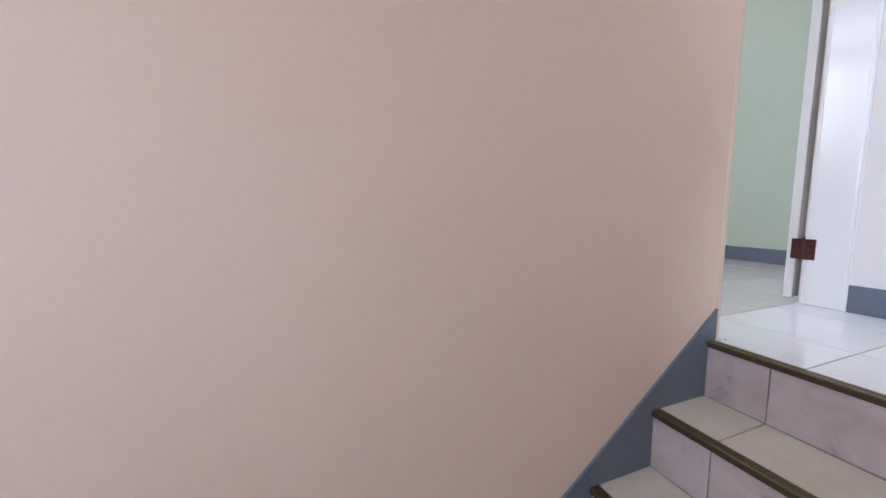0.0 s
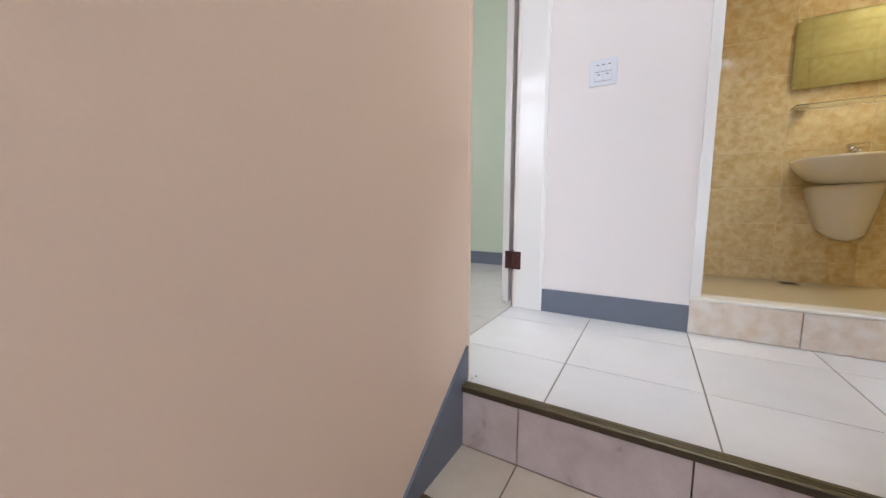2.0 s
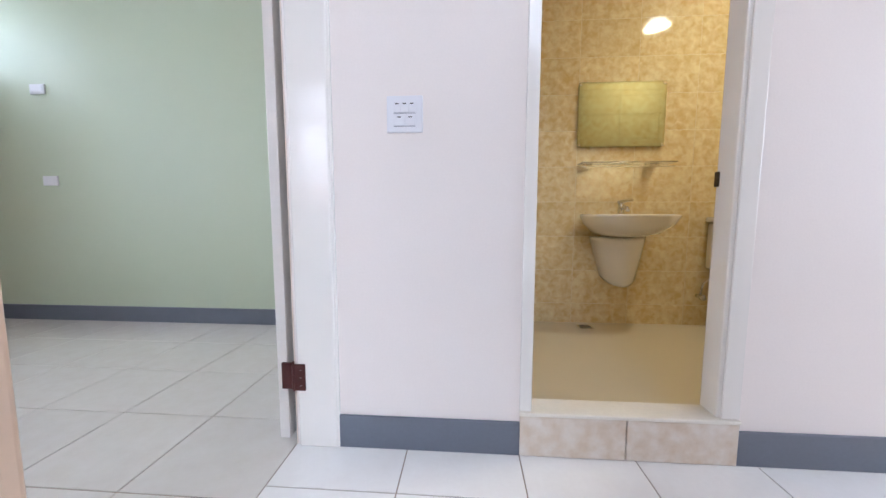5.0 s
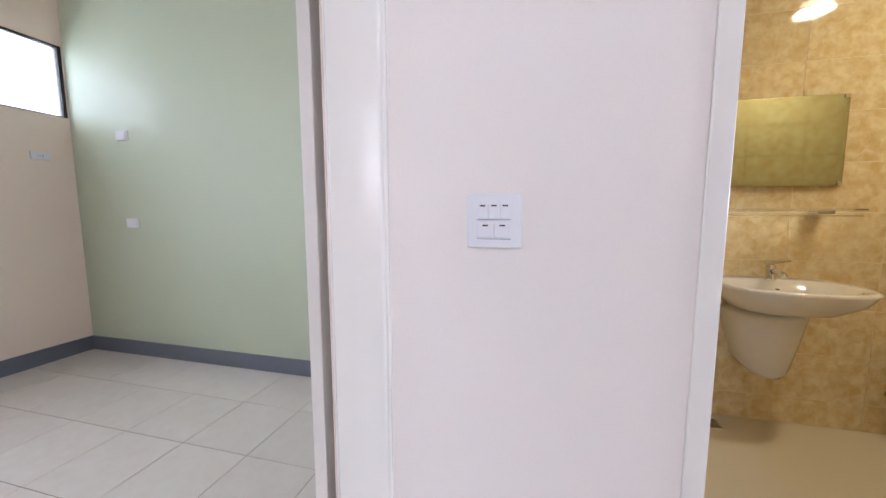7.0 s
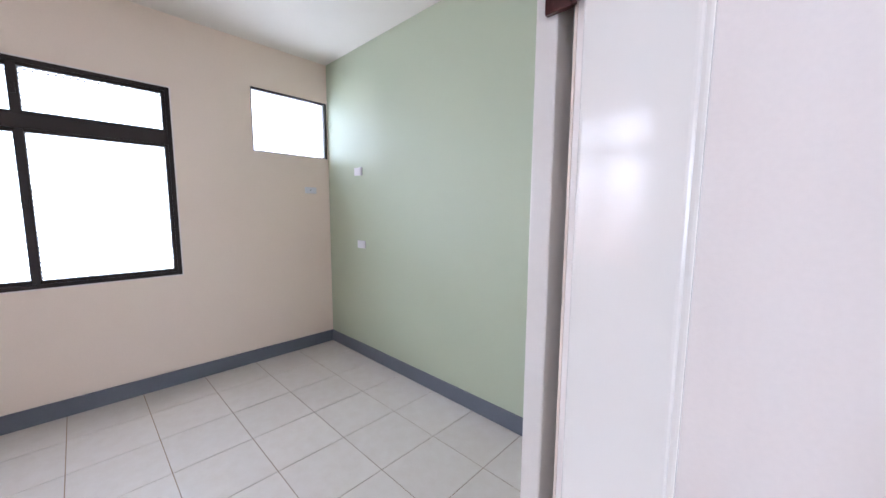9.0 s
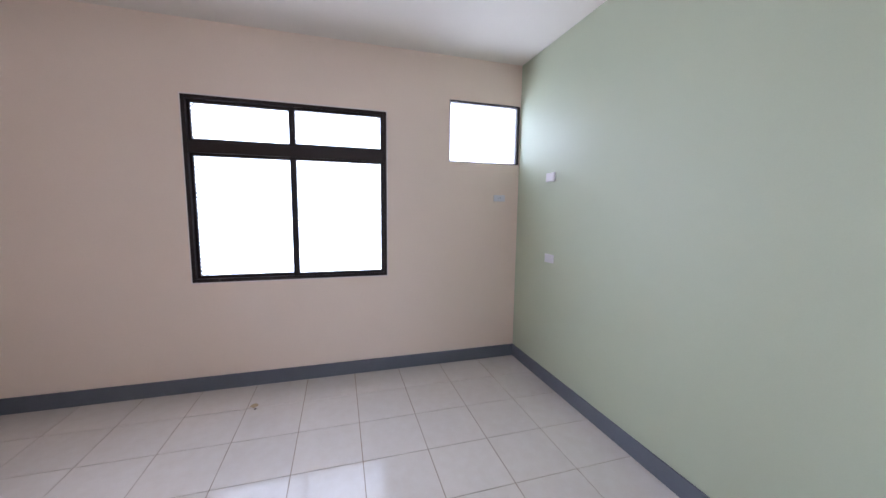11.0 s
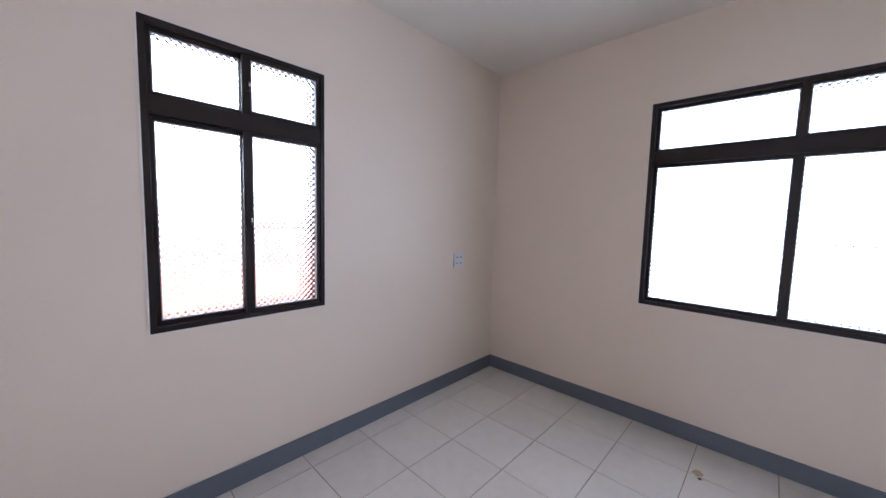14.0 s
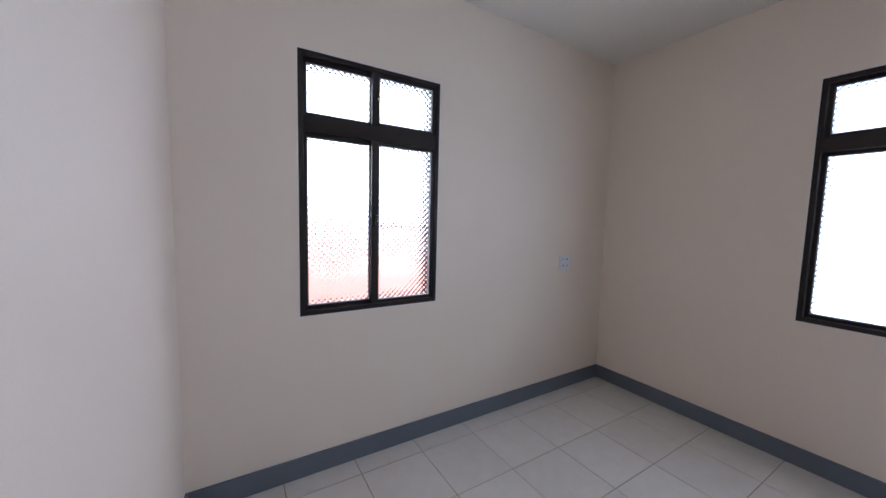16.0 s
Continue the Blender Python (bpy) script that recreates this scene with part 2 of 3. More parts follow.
def part(name, bm, mat, parent=None, label="", smooth=False):
    ob = new(name, mesh_of(name, bm, mat, smooth))
    ob.parent = parent
    return tagged(ob, label) if label else ob


def thing(name, label, category, group="", kind=""):
    return tagged(new(name), label, category, group, kind)


def structure(name, bm, mat, label, category, smooth=False):
    return tagged(part(name, bm, mat, smooth=smooth), label, category, kind="structure")


def wall(normal, face, back, u0, u1, z0, z1, holes=()):
    """A wall with thickness and openings (u0, u1, z0, z1), seen from its face; normal is the axis across it."""
    us = sorted({u0, u1, *(h[0] for h in holes), *(h[1] for h in holes)})
    vs = sorted({z0, z1, *(h[2] for h in holes), *(h[3] for h in holes)})
    us, vs = [u for u in us if u0 <= u <= u1], [v for v in vs if z0 <= v <= z1]
    bm = bmesh.new()

    def at(w, u, v):
        return bm.verts.new((w, u, v) if normal == "x" else (u, w, v))

    def full(i, j):
        if not (0 <= i < len(us) - 1 and 0 <= j < len(vs) - 1):
            return False
        u, v = (us[i] + us[i + 1]) / 2, (vs[j] + vs[j + 1]) / 2
        return not any(h[0] < u < h[1] and h[2] < v < h[3] for h in holes)

    for i in range(len(us) - 1):
        for j in range(len(vs) - 1):
            if not full(i, j):
                continue
            a, b, c, d = us[i], us[i + 1], vs[j], vs[j + 1]
            for w in (face, back):
                bm.faces.new((at(w, a, c), at(w, b, c), at(w, b, d), at(w, a, d)))
            for di, dj, p, q in ((-1, 0, (a, c), (a, d)), (1, 0, (b, c), (b, d)), (0, -1, (a, c), (b, c)), (0, 1, (a, d), (b, d))):
                if not full(i + di, j + dj):
                    bm.faces.new((at(face, *p), at(face, *q), at(back, *q), at(back, *p)))
    bmesh.ops.remove_doubles(bm, verts=bm.verts, dist=1e-5)
    bmesh.ops.recalc_face_normals(bm, faces=bm.faces)
    return bm


# ---- the shell ----
WEST, EAST, SOUTH, NORTH, TOP = -3.39, -0.165, -2.845, 1.357, 2.91
WIN_A = (-1.505, 0.041, 0.912, 2.365)
WIN_AC = (0.626, 1.345, 1.968, 2.527)
WIN_B = (-1.560, -0.702, 0.937, 2.352)
DOOR = (-0.895, -0.0, 0.0, 2.12)

structure("wall_west", wall("x", WEST, WEST - 0.15, SOUTH - 0.15, NORTH + 0.15, -0.1, TOP + 0.1, (WIN_A, WIN_AC)), CREAM, "cream painted wall with two window openings", "wall")
structure("wall_south", wall("y", SOUTH, SOUTH - 0.15, WEST, EAST, -0.1, TOP + 0.1, (WIN_B,)), CREAM, "cream painted wall with one window opening", "wall")
structure("wall_north", box(WEST, EAST - 0.0, NORTH, NORTH + 0.15, -0.1, TOP + 0.1), SAGE, "sage green painted bedroom wall", "wall")
structure("wall_stair", wall("x", 0, EAST + 0.004, -4.0, DOOR[1], -2.0, 5.6, ((DOOR[0], DOOR[1], -0.1, DOOR[3]),)), PEACH, "peach painted wall beside the stairs", "wall")
structure("wall_stair_inside", wall("x", EAST, EAST + 0.004, SOUTH, NORTH, -0.1, TOP + 0.1, ((DOOR[0], DOOR[1], -0.1, DOOR[3]),)), CREAM, "cream painted bedroom wall around the door", "wall")
BATH_DOOR = (0.69, 1.31, -0.0, 2.12)
structure("wall_landing", wall("y", 0, 0.12, -0.16, 2.07, -0.1, 5.6, ((BATH_DOOR[0] - 0.02, BATH_DOOR[1] + 0.038, -0.1, BATH_DOOR[3] + 0.02),)), WHITE_WALL, "off-white painted landing wall", "wall")
structure("wall_east", wall("x", 1.925, 2.07, -4.0, -0.006, -2.0, 5.6, ((-0.86, -0.022, -0.1, 2.12),)), WHITE_WALL, "off-white painted wall beside the upper stairs", "wall")
structure("wall_stairwell_south", wall("y", -3.9, -4.05, 0.0, 1.925, -2.0, 5.6, ((0.35, 1.75, -0.2, 1.5), (0.25, 1.65, 3.1, 4.9))), WHITE_WALL, "off-white stairwell wall with a window opening and an added one above", "wall")
structure("ceiling", box(WEST, EAST, SOUTH, NORTH, TOP, TOP + 0.1), CEIL, "plain painted bedroom ceiling", "ceiling")
structure("ceiling_landing", box(0, 1.925, -0.86, 0, TOP, TOP + 0.12), CEIL, "plain painted landing ceiling", "ceiling")
structure("ceiling_stairwell", box(0, 1.925, -3.9, -0.004, 5.5, 5.6), CEIL, "plain painted stairwell ceiling", "ceiling")
# unseen room behind the landing's second doorway, added to bring light from the right
structure("unseen_room_floor", box(1.925, 4.6, -2.4, 0.6, -0.15, -0.003), CEIL, "pale floor of the unseen room added for light", "floor")
structure("unseen_room_ceiling", box(2.07, 4.6, -2.4, 0.6, TOP, TOP + 0.1), CEIL, "plain ceiling of the unseen room added for light", "ceiling")
structure("unseen_room_wall_south", box(2.07, 4.6, -2.5, -2.4, -0.15, TOP + 0.1), WHITE_WALL, "off-white wall of the unseen room added for light", "wall")
structure("unseen_room_wall_north", box(3.08, 4.6, 0.6, 0.7, -0.15, TOP + 0.1), WHITE_WALL, "off-white wall of the unseen room added for light", "wall")
structure("unseen_room_wall_partition", box(2.07, 3.08, 0.0, 0.112, -0.15, TOP + 0.1), WHITE_WALL, "off-white wall between the unseen added room and bathroom", "wall")
structure("unseen_room_wall_side", box(3.075, 3.085, 0.112, 0.6, -0.15, TOP + 0.1), WHITE_WALL, "off-white wall of the unseen room added for light", "wall")
structure("unseen_room_wall_east", wall("x", 4.6, 4.75, -2.5, 0.7, -0.15, TOP + 0.1, ((-1.75, -0.05, 0.8, 2.2),)), WHITE_WALL, "off-white wall of the unseen added room, opened for its lamp", "wall")
SKIRT_H = 0.122


def skirting(x0, x1, y0, y1):
    return structure("baseboard", box(x0, x1, y0, y1, 0, SKIRT_H, 0.002), SKIRT, "blue-grey painted baseboard", "baseboard")


skirting(WEST, WEST + 0.012, SOUTH, NORTH)
skirting(WEST + 0.012, EAST, SOUTH, SOUTH + 0.012)
skirting(WEST + 0.012, EAST, NORTH - 0.012, NORTH)
skirting(EAST - 0.012, EAST, SOUTH + 0.012, DOOR[0] - 0.03)
skirting(EAST - 0.012, EAST, 0.02, NORTH - 0.012)
skirting(-0.001, 0.651, -0.010, 0.004)
skirting(1.378, 1.921, -0.010, 0.004)

# ---- bedroom windows ----


def window(name, axis, wall_at, u0, u1, z0, z1, mid, out, label):
    """A sliding window with a lower pair of sashes and an upper pair, framed in dark aluminium. out: the way outdoors along the axis."""
    w = tagged(new(name), label, "window", kind="structure")

    def bar(piece, a, b, c, d, near, far, mat, parent, bevel=0.002):
        lo, hi = sorted((wall_at + out * near, wall_at + out * far))
        bm = box(lo, hi, a, b, c, d, bevel) if axis == "x" else box(a, b, lo, hi, c, d, bevel)
        return part(piece, bm, mat, parent)

    f = 0.027
    for a, b, c, d in ((u0, u0 + f, z0, z1), (u1 - f, u1, z0, z1), (u0 + f, u1 - f, z0, z0 + f), (u0 + f, u1 - f, z1 - f, z1)):
        bar("window_frame", a, b, c, d, -0.005, 0.146, BRONZE, w)
    bar("transom", u0 + f, u1 - f, mid - 0.042, mid + 0.042, -0.002, 0.14, BRONZE, w)
    centre = (u0 + u1) / 2
    for low, high in ((z0 + f, mid - 0.042), (mid + 0.042, z1 - f)):
        for k, (a, b) in enumerate(((u0 + f, centre + 0.022), (centre - 0.022, u1 - f))):
            deep = 0.003 if k == (1 if axis == "x" else 0) else 0.033
            s = 0.021
            sash = new("sash")
            sash.parent = w
            sa, sb = (s, 0.044) if k == 0 else (0.044, s)
            for p in ((a, a + sa, low, high), (b - sb, b, low, high), (a + sa, b - sb, low, low + s), (a + sa, b - sb, high - s, high)):
                bar("sash_frame", *p, deep, deep + 0.028, BRONZE, sash, 0.003)
            for p in ((a + sa, a + sa + 0.005, low + s, high - s), (b - sb - 0.005, b - sb, low + s, high - s), (a + sa, b - sb, low + s, low + s + 0.005), (a + sa, b - sb, high - s - 0.005, high - s)):
                bar("gasket", *p, deep + 0.003, deep + 0.025, RUBBER, sash, 0)
            pane = bar("pane", a + sa - 0.004, b - sb + 0.004, low + s - 0.004, high - s + 0.004, deep + 0.008, deep + 0.020, FROSTED, sash, 0)
            pane.visible_shadow = False
        if low < mid:
            # middle bar of the fly screen outside one sash
            a, b = (u0 + f, centre) if axis == "y" else (centre, u1 - f)
            bar("screen_bar", a, b, low + 0.47 * (high - low), low + 0.47 * (high - low) + (0.012 if axis == "y" else 0.006), 0.080, 0.090, BRONZE, w, 0.001)
        lz = (low + high) / 2 + (0.02 if low < mid else 0)
        bar("latch", centre - 0.010, centre + 0.010, lz - 0.035, lz + 0.035, -0.012, 0.003, BRONZE, w, 0.003)
        bar("latch_lever", centre - 0.020, centre - 0.004, lz - 0.012, lz + 0.012, -0.020, -0.012, STEEL if axis == "y" else BRONZE, w, 0.003)
    # painted reveal line of filler round the frame
    e = 0.010
    for a, b, c, d in ((u0 - e, u0, z0 - e, z1 + e), (u1, u1 + e, z0 - e, z1 + e), (u0, u1, z0 - e, z0), (u0, u1, z1, z1 + e)):
        bar("filler", a, b, c, d, -0.0035, 0.01, WHITE_WALL, w, 0)
    return w


window("window_1", "x", WEST, *WIN_A, 1.98, -1, "dark bronze sliding window with patterned glass in the cream wall")
window("window_2", "y", SOUTH, *WIN_B, 1.98, -1, "narrow dark bronze sliding window with patterned glass")

ac = tagged(new("window_3"), "small white-paned opening for an air conditioner, thin dark frame", "window", kind="structure")
u0, u1, z0, z1 = WIN_AC
for a, b, c, d in ((u0, u1, z1 - 0.018, z1), (u1 - 0.024, u1, z0, z1 - 0.018), (u0, u0 + 0.006, z0, z1 - 0.018), (u0 + 0.006, u1 - 0.024, z0, z0 + 0.008)):
    part("window_frame", box(WEST - 0.05, WEST + 0.004, a, b, c, d, 0.001), BRONZE, ac)
pane = part("pane", box(WEST - 0.024, WEST - 0.018, u0 + 0.003, u1 - 0.012, z0 + 0.004, z1 - 0.009), MILK, ac)
pane.visible_shadow = False

well = tagged(new("window_4"), "dark bronze stairwell window with patterned glass", "window", kind="structure")
for a, b, c, d in ((0.35, 0.40, -0.2, 1.5), (1.70, 1.75, -0.2, 1.5), (0.40, 1.70, -0.2, -0.15), (0.40, 1.70, 1.45, 1.5), (1.03, 1.07, -0.15, 1.45)):
    part("window_frame", box(a, b, -3.98, -3.90, c, d, 0.002), BRONZE, well)
for a, b in ((0.398, 1.032), (1.068, 1.702)):
    part("pane", box(a, b, -3.95, -3.944, -0.152, 1.452), FROSTED, well).visible_shadow = False

# unseen upper window, added round the high lamp's opening
added_window = tagged(new("added_stair_window"), "unseen dark bronze window added high in the stairwell for light from above", "window", kind="structure")
for a, b, c, d in ((0.25, 0.30, 3.1, 4.9), (1.60, 1.65, 3.1, 4.9), (0.30, 1.60, 3.1, 3.15), (0.30, 1.60, 4.85, 4.9), (0.93, 0.97, 3.15, 4.85)):
    part("window_frame", box(a, b, -3.98, -3.90, c, d, 0.002), BRONZE, added_window)
for a, b in ((0.298, 0.932), (0.968, 1.602)):
    part("pane", box(a, b, -3.95, -3.944, 3.148, 4.852), FROSTED, added_window).visible_shadow = False

# ---- bedroom door: frame in the stair wall, leaf folded back against the bedroom wall ----
frame_1 = tagged(new("door_1"), "white door standing fully open on dark hinges, gloss painted frame", "door", kind="structure")
part("jamb", box(-0.146, -0.004, -0.018, 0.003, 0, 2.10, 0.007, 3), TRIM, frame_1)
part("bead", box(-0.012, 0.004, -0.012, 0.004, 0, 2.10, 0.004, 2), TRIM, frame_1)
part("jamb", box(-0.168, 0.002, -0.898, -0.870, 0.0, 2.10, 0.008, 3), PEACH, frame_1)
part("head", box(-0.168, 0.003, -0.870, -0.016, 2.09, 2.123, 0.004, 2), TRIM, frame_1)
leaf = part("door_leaf", box(-0.226, -0.189, -0.004, 0.80, 0.022, 2.07, 0.003, 2), LEAF_PAINT, frame_1, "white painted flush door leaf")
for z in (0.217, 1.735):
    h = new("hinge")
    h.parent = frame_1
    tagged(h, "dark red-brown painted butt hinge")
    part("hinge_plate", box(-0.155, -0.114, -0.0235, -0.0175, z, z + 0.098, 0.001), HINGE, h)
    part("hinge_plate", box(-0.206, -0.164, -0.014, -0.0045, z, z + 0.098, 0.001), HINGE, h)
    for k in range(5):
        part("knuckle", lathe([(0.0065, z + 0.002 + k * 0.019), (0.0065, z + 0.019 + k * 0.019)], 12, (-0.157, -0.020)), HINGE, h, smooth=False)
    part("pin", lathe([(0.0035, z - 0.004), (0.0035, z + 0.108)], 10, (-0.157, -0.020)), HINGE, h)
    for zz in (0.02, 0.05, 0.078):
        part("screw", lathe([(0.004, z + zz), (0.004, z + zz + 0.002)], 10, (-0.130, -0.0235)), STEEL, h)

frame_2 = tagged(new("door_2"), "white gloss painted door frame at the landing corner", "door frame", kind="structure")
part("jamb", box(1.923, 2.068, -0.020, -0.002, 0, 2.10, 0.004, 2), TRIM, frame_2)

# ---- switches and sockets ----


def plate(name, label, category, bm, parts):
    t = tagged(part(name, bm, PLASTIC), label, category)
    for piece, body, mat in parts:
        part(piece, body, mat, t)
    return t


pieces = []
px, pz = 0.252, 1.180
for k in range(3):
    x = px - 0.0365 + k * 0.0245
    pieces.append(("rocker", box(x, x + 0.0235, -0.0108, -0.008, pz + 0.004, pz + 0.038, 0.0015), PLASTIC))
    pieces.append(("indicator", box(x + 0.006, x + 0.0175, -0.0118, -0.0105, pz + 0.031, pz + 0.0345), DARK))
for k in range(2):
    x = px - 0.0365 + k * 0.037
    pieces.append(("rocker", box(x, x + 0.036, -0.0108, -0.008, pz - 0.038, pz - 0.004, 0.0015), PLASTIC))
    pieces.append(("indicator", box(x + 0.012, x + 0.024, -0.0118, -0.0105, pz - 0.012, pz - 0.0085), DARK))
for z in (pz + 0.0015, pz - 0.0405):
    pieces.append(("groove", box(px - 0.0365, px + 0.0365, -0.0112, -0.0085, z, z + 0.0015), GROOVE))
plate("switch_plate", "white five-gang light switch on the landing wall", "light switch", box(px - 0.06, px + 0.06, -0.009, 0.002, pz - 0.059, pz + 0.059, 0.003, 2), pieces)
for x, z in ((-2.825, 1.803), (-2.792, 1.113)):
    plate("blank_plate", "small white blank plate on the green wall", "wall plate", box(x - 0.062, x + 0.062, NORTH - 0.010, NORTH + 0.002, z - 0.037, z + 0.037, 0.003, 2), [("cover", box(x - 0.045, x + 0.045, NORTH - 0.0125, NORTH - 0.009, z - 0.024, z + 0.024, 0.001), PLASTIC)])
plate("socket_plate", "white socket plate on the cream wall under the small window", "socket", box(WEST - 0.002, WEST + 0.010, 1.09, 1.21, 1.606, 1.668, 0.003, 2), [("socket", box(WEST + 0.009, WEST + 0.0125, 1.128, 1.172, 1.617, 1.657, 0.001), PLASTIC), ("slot", box(WEST + 0.0122, WEST + 0.0134, 1.140, 1.143, 1.630, 1.644), DARK), ("slot", box(WEST + 0.0122, WEST + 0.0134, 1.157, 1.160, 1.630, 1.644), DARK)])
slots = [("socket", box(-2.897, -2.785, SOUTH + 0.009, SOUTH + 0.0125, z, z + 0.045, 0.001), PLASTIC) for z in (1.092, 1.146)]
slots += [("slot", box(x, x + 0.004, SOUTH + 0.0122, SOUTH + 0.0134, z + 0.016, z + 0.03), DARK) for z in (1.092, 1.146) for x in (-2.877, -2.862, -2.826, -2.811)]
plate("socket_plate", "white double socket plate on the cream wall", "socket", box(-2.905, -2.778, SOUTH - 0.002, SOUTH + 0.010, 1.078, 1.205, 0.003, 2), slots)

# ---- bathroom ----
BX0, BX1, BY0, BY1, BZ, BTOP = 0.35, 2.95, 0.12, 1.425, 0.05, 2.62
structure("bathroom_wall_back", box(BX0, BX1, BY1 + 0.0022, BY1 + 0.12, -0.1, BTOP + 0.2), BATH_GROUT, "ochre tiled bathroom wall", "wall")
structure("bathroom_wall_left", box(BX0 - 0.12, BX0, BY0, BY1 + 0.12, -0.1, BTOP + 0.2), BATH_GROUT, "ochre tiled bathroom wall", "wall")
structure("bathroom_wall_right", box(BX1, BX1 + 0.12, BY0, BY1 + 0.12, -0.1, BTOP + 0.2), BATH_GROUT, "ochre tiled bathroom wall", "wall")
structure("bathroom_wall_front", wall("y", BY0 + 0.008, BY0 + 0.002, BX0, BX1, BZ, BTOP, ((0.66, 1.37, BZ - 0.1, 2.14),)), BATH_GROUT, "ochre tiled bathroom wall around the door", "wall")
structure("bathroom_ceiling", box(BX0, BX1, BY0, BY1, BTOP, BTOP + 0.1), CEIL, "plain bathroom ceiling", "ceiling")
structure("bathroom_floor", box(BX0, BX1, BY0 + 0.01, BY1 + 0.01, -0.1, BZ), BATH_FLOOR, "cream bathroom floor", "floor")

frame_3 = tagged(new("door_3"), "white painted bathroom door frame on a tiled step", "door frame", kind="structure")
for x0, x1, c0, c1 in ((0.668, 0.690, 0.649, 0.690), (1.308, 1.346, 1.320, 1.378)):
    part("jamb", box(x0, x1, 0.0, 0.085, 0.165, 2.12, 0.004, 2), TRIM, frame_3)
    part("casing", box(c0, c1, -0.009, 0.0, 0.165, 2.16, 0.003, 2), TRIM, frame_3)
part("head", box(0.690, 1.308, 0.0, 0.085, 2.08, 2.12, 0.004, 2), TRIM, frame_3)
part("casing", box(0.690, 1.320, -0.009, 0.0, 2.08, 2.16, 0.005, 2), TRIM, frame_3)
part("strike_plate", box(1.300, 1.309, 0.068, 0.083, 0.945, 0.995, 0.001), NOSING, frame_3)

SLAB = material("honed_cream_slab", (0.84, 0.79, 0.70), 0.45, vary=0.06, scale=14, fine=90, bump=0.05)
step = tagged(new("threshold_step"), "cream marbled tiled step under the bathroom door", "step", kind="structure")
part("core", box(0.660, 1.370, 0.0, 0.085, 0, 0.15), BATH_GROUT, step)
part("inner_ledge", box(0.660, 1.370, 0.086, 0.1295, -0.1, BZ), BATH_FLOOR, step)
for x0, x1 in ((0.651, 1.012), (1.015, 1.378)):
    part("tile", box(x0, x1, -0.013, -0.003, 0.002, 0.150, 0.002), STEP_TILE, step)
part("top_slab", box(0.649, 1.380, -0.018, 0.087, 0.150, 0.164, 0.004, 2), SLAB, step)

basin = tagged(new("washbasin"), "white porcelain wall basin with half pedestal, chrome tap", "washbasin")
cx, rim, back = 1.527, 0.852, BY1
bowl = bmesh.new()


def basin_ring(width, depth, z, shift=0.0, hollow=0.0):
    ring = []
    for k in range(40):
        a = 2 * math.pi * k / 40
        x, y = math.cos(a), math.sin(a)
        sx = math.copysign(abs(x) ** 0.75, x)
        sy = math.copysign(abs(y) ** (0.5 if y > 0 else 0.9), y)
        ring.append(bowl.verts.new((cx + sx * width / 2, back - 0.002 - depth / 2 + sy * depth / 2 - shift, z + hollow * abs(x))))
    return ring


rows = [basin_ring(0.20, 0.22, rim - 0.15), basin_ring(0.40, 0.34, rim - 0.12), basin_ring(0.53, 0.42, rim - 0.06), basin_ring(0.58, 0.445, rim - 0.012), basin_ring(0.585, 0.45, rim), basin_ring(0.562, 0.432, rim + 0.006),
        basin_ring(0.50, 0.30, rim - 0.004, 0.075), basin_ring(0.40, 0.24, rim - 0.07, 0.08), basin_ring(0.16, 0.12, rim - 0.105, 0.12)]
for low, high in zip(rows, rows[1:]):
    for k in range(40):
        bowl.faces.new((low[k], low[(k + 1) % 40], high[(k + 1) % 40], high[k]))
bowl.faces.new(rows[0][::-1])
bowl.faces.new(rows[-1])
part("bowl", bowl, PORCELAIN, basin, smooth=True)
part("waste", lathe([(0.022, rim - 0.104), (0.022, rim - 0.100)], 16, (cx, back - 0.30)), STEEL, basin)
part("overflow_hole", lathe([(0.008, rim - 0.035), (0.008, rim - 0.030)], 12, (cx, back - 0.155)), DARK, basin)
ped = bmesh.new()


def ped_ring(width, depth, z):
    pts = []
    for k in range(25):
        a = math.pi * k / 24
        pts.append(ped.verts.new((cx + math.copysign(abs(math.cos(a)) ** 1.15, math.cos(a)) * width / 2, back - 0.003 - depth * max(0.0, math.sin(a)) ** 0.7, z - 0.05 * max(0.0, math.sin(a)) * (0.72 - z) / 0.35)))
    return pts


prows = [ped_ring(0.15, 0.12, 0.392), ped_ring(0.195, 0.16, 0.398), ped_ring(0.22, 0.18, 0.42), ped_ring(0.28, 0.21, 0.54), ped_ring(0.348, 0.235, 0.68), ped_ring(0.352, 0.237, 0.70)]
for low, high in zip(prows, prows[1:]):
    for k in range(24):
        ped.faces.new((low[k], low[k + 1], high[k + 1], high[k]))
for ring in (prows[0][::-1], prows[-1]):
    ped.faces.new(ring)
pedestal = part("half_pedestal", ped, PORCELAIN, basin, smooth=True)
# hung a little askew, which leaves a dark gap below the bowl
pedestal.matrix_world = Matrix.Translation((cx, 0, 0.70)) @ Matrix.Rotation(radians(-2.5), 4, "Y") @ Matrix.Translation((-cx, 0, -0.697))
part("fixing_screw", tube([(cx - 0.145, back - 0.045, 0.668), (cx - 0.164, back - 0.055, 0.668)], 0.007), DARK, basin)
tap = part("tap", lathe([(0.026, rim + 0.002), (0.026, rim + 0.012), (0.021, rim + 0.016), (0.021, rim + 0.075), (0.018, rim + 0.082)], 18, (cx, back - 0.09)), STEEL, basin, smooth=True)
part("spout", tube([(cx, back - 0.09, rim + 0.045), (cx, back - 0.13, rim + 0.055), (cx, back - 0.19, rim + 0.045), (cx, back - 0.20, rim + 0.030)], 0.013), STEEL, tap, smooth=True)
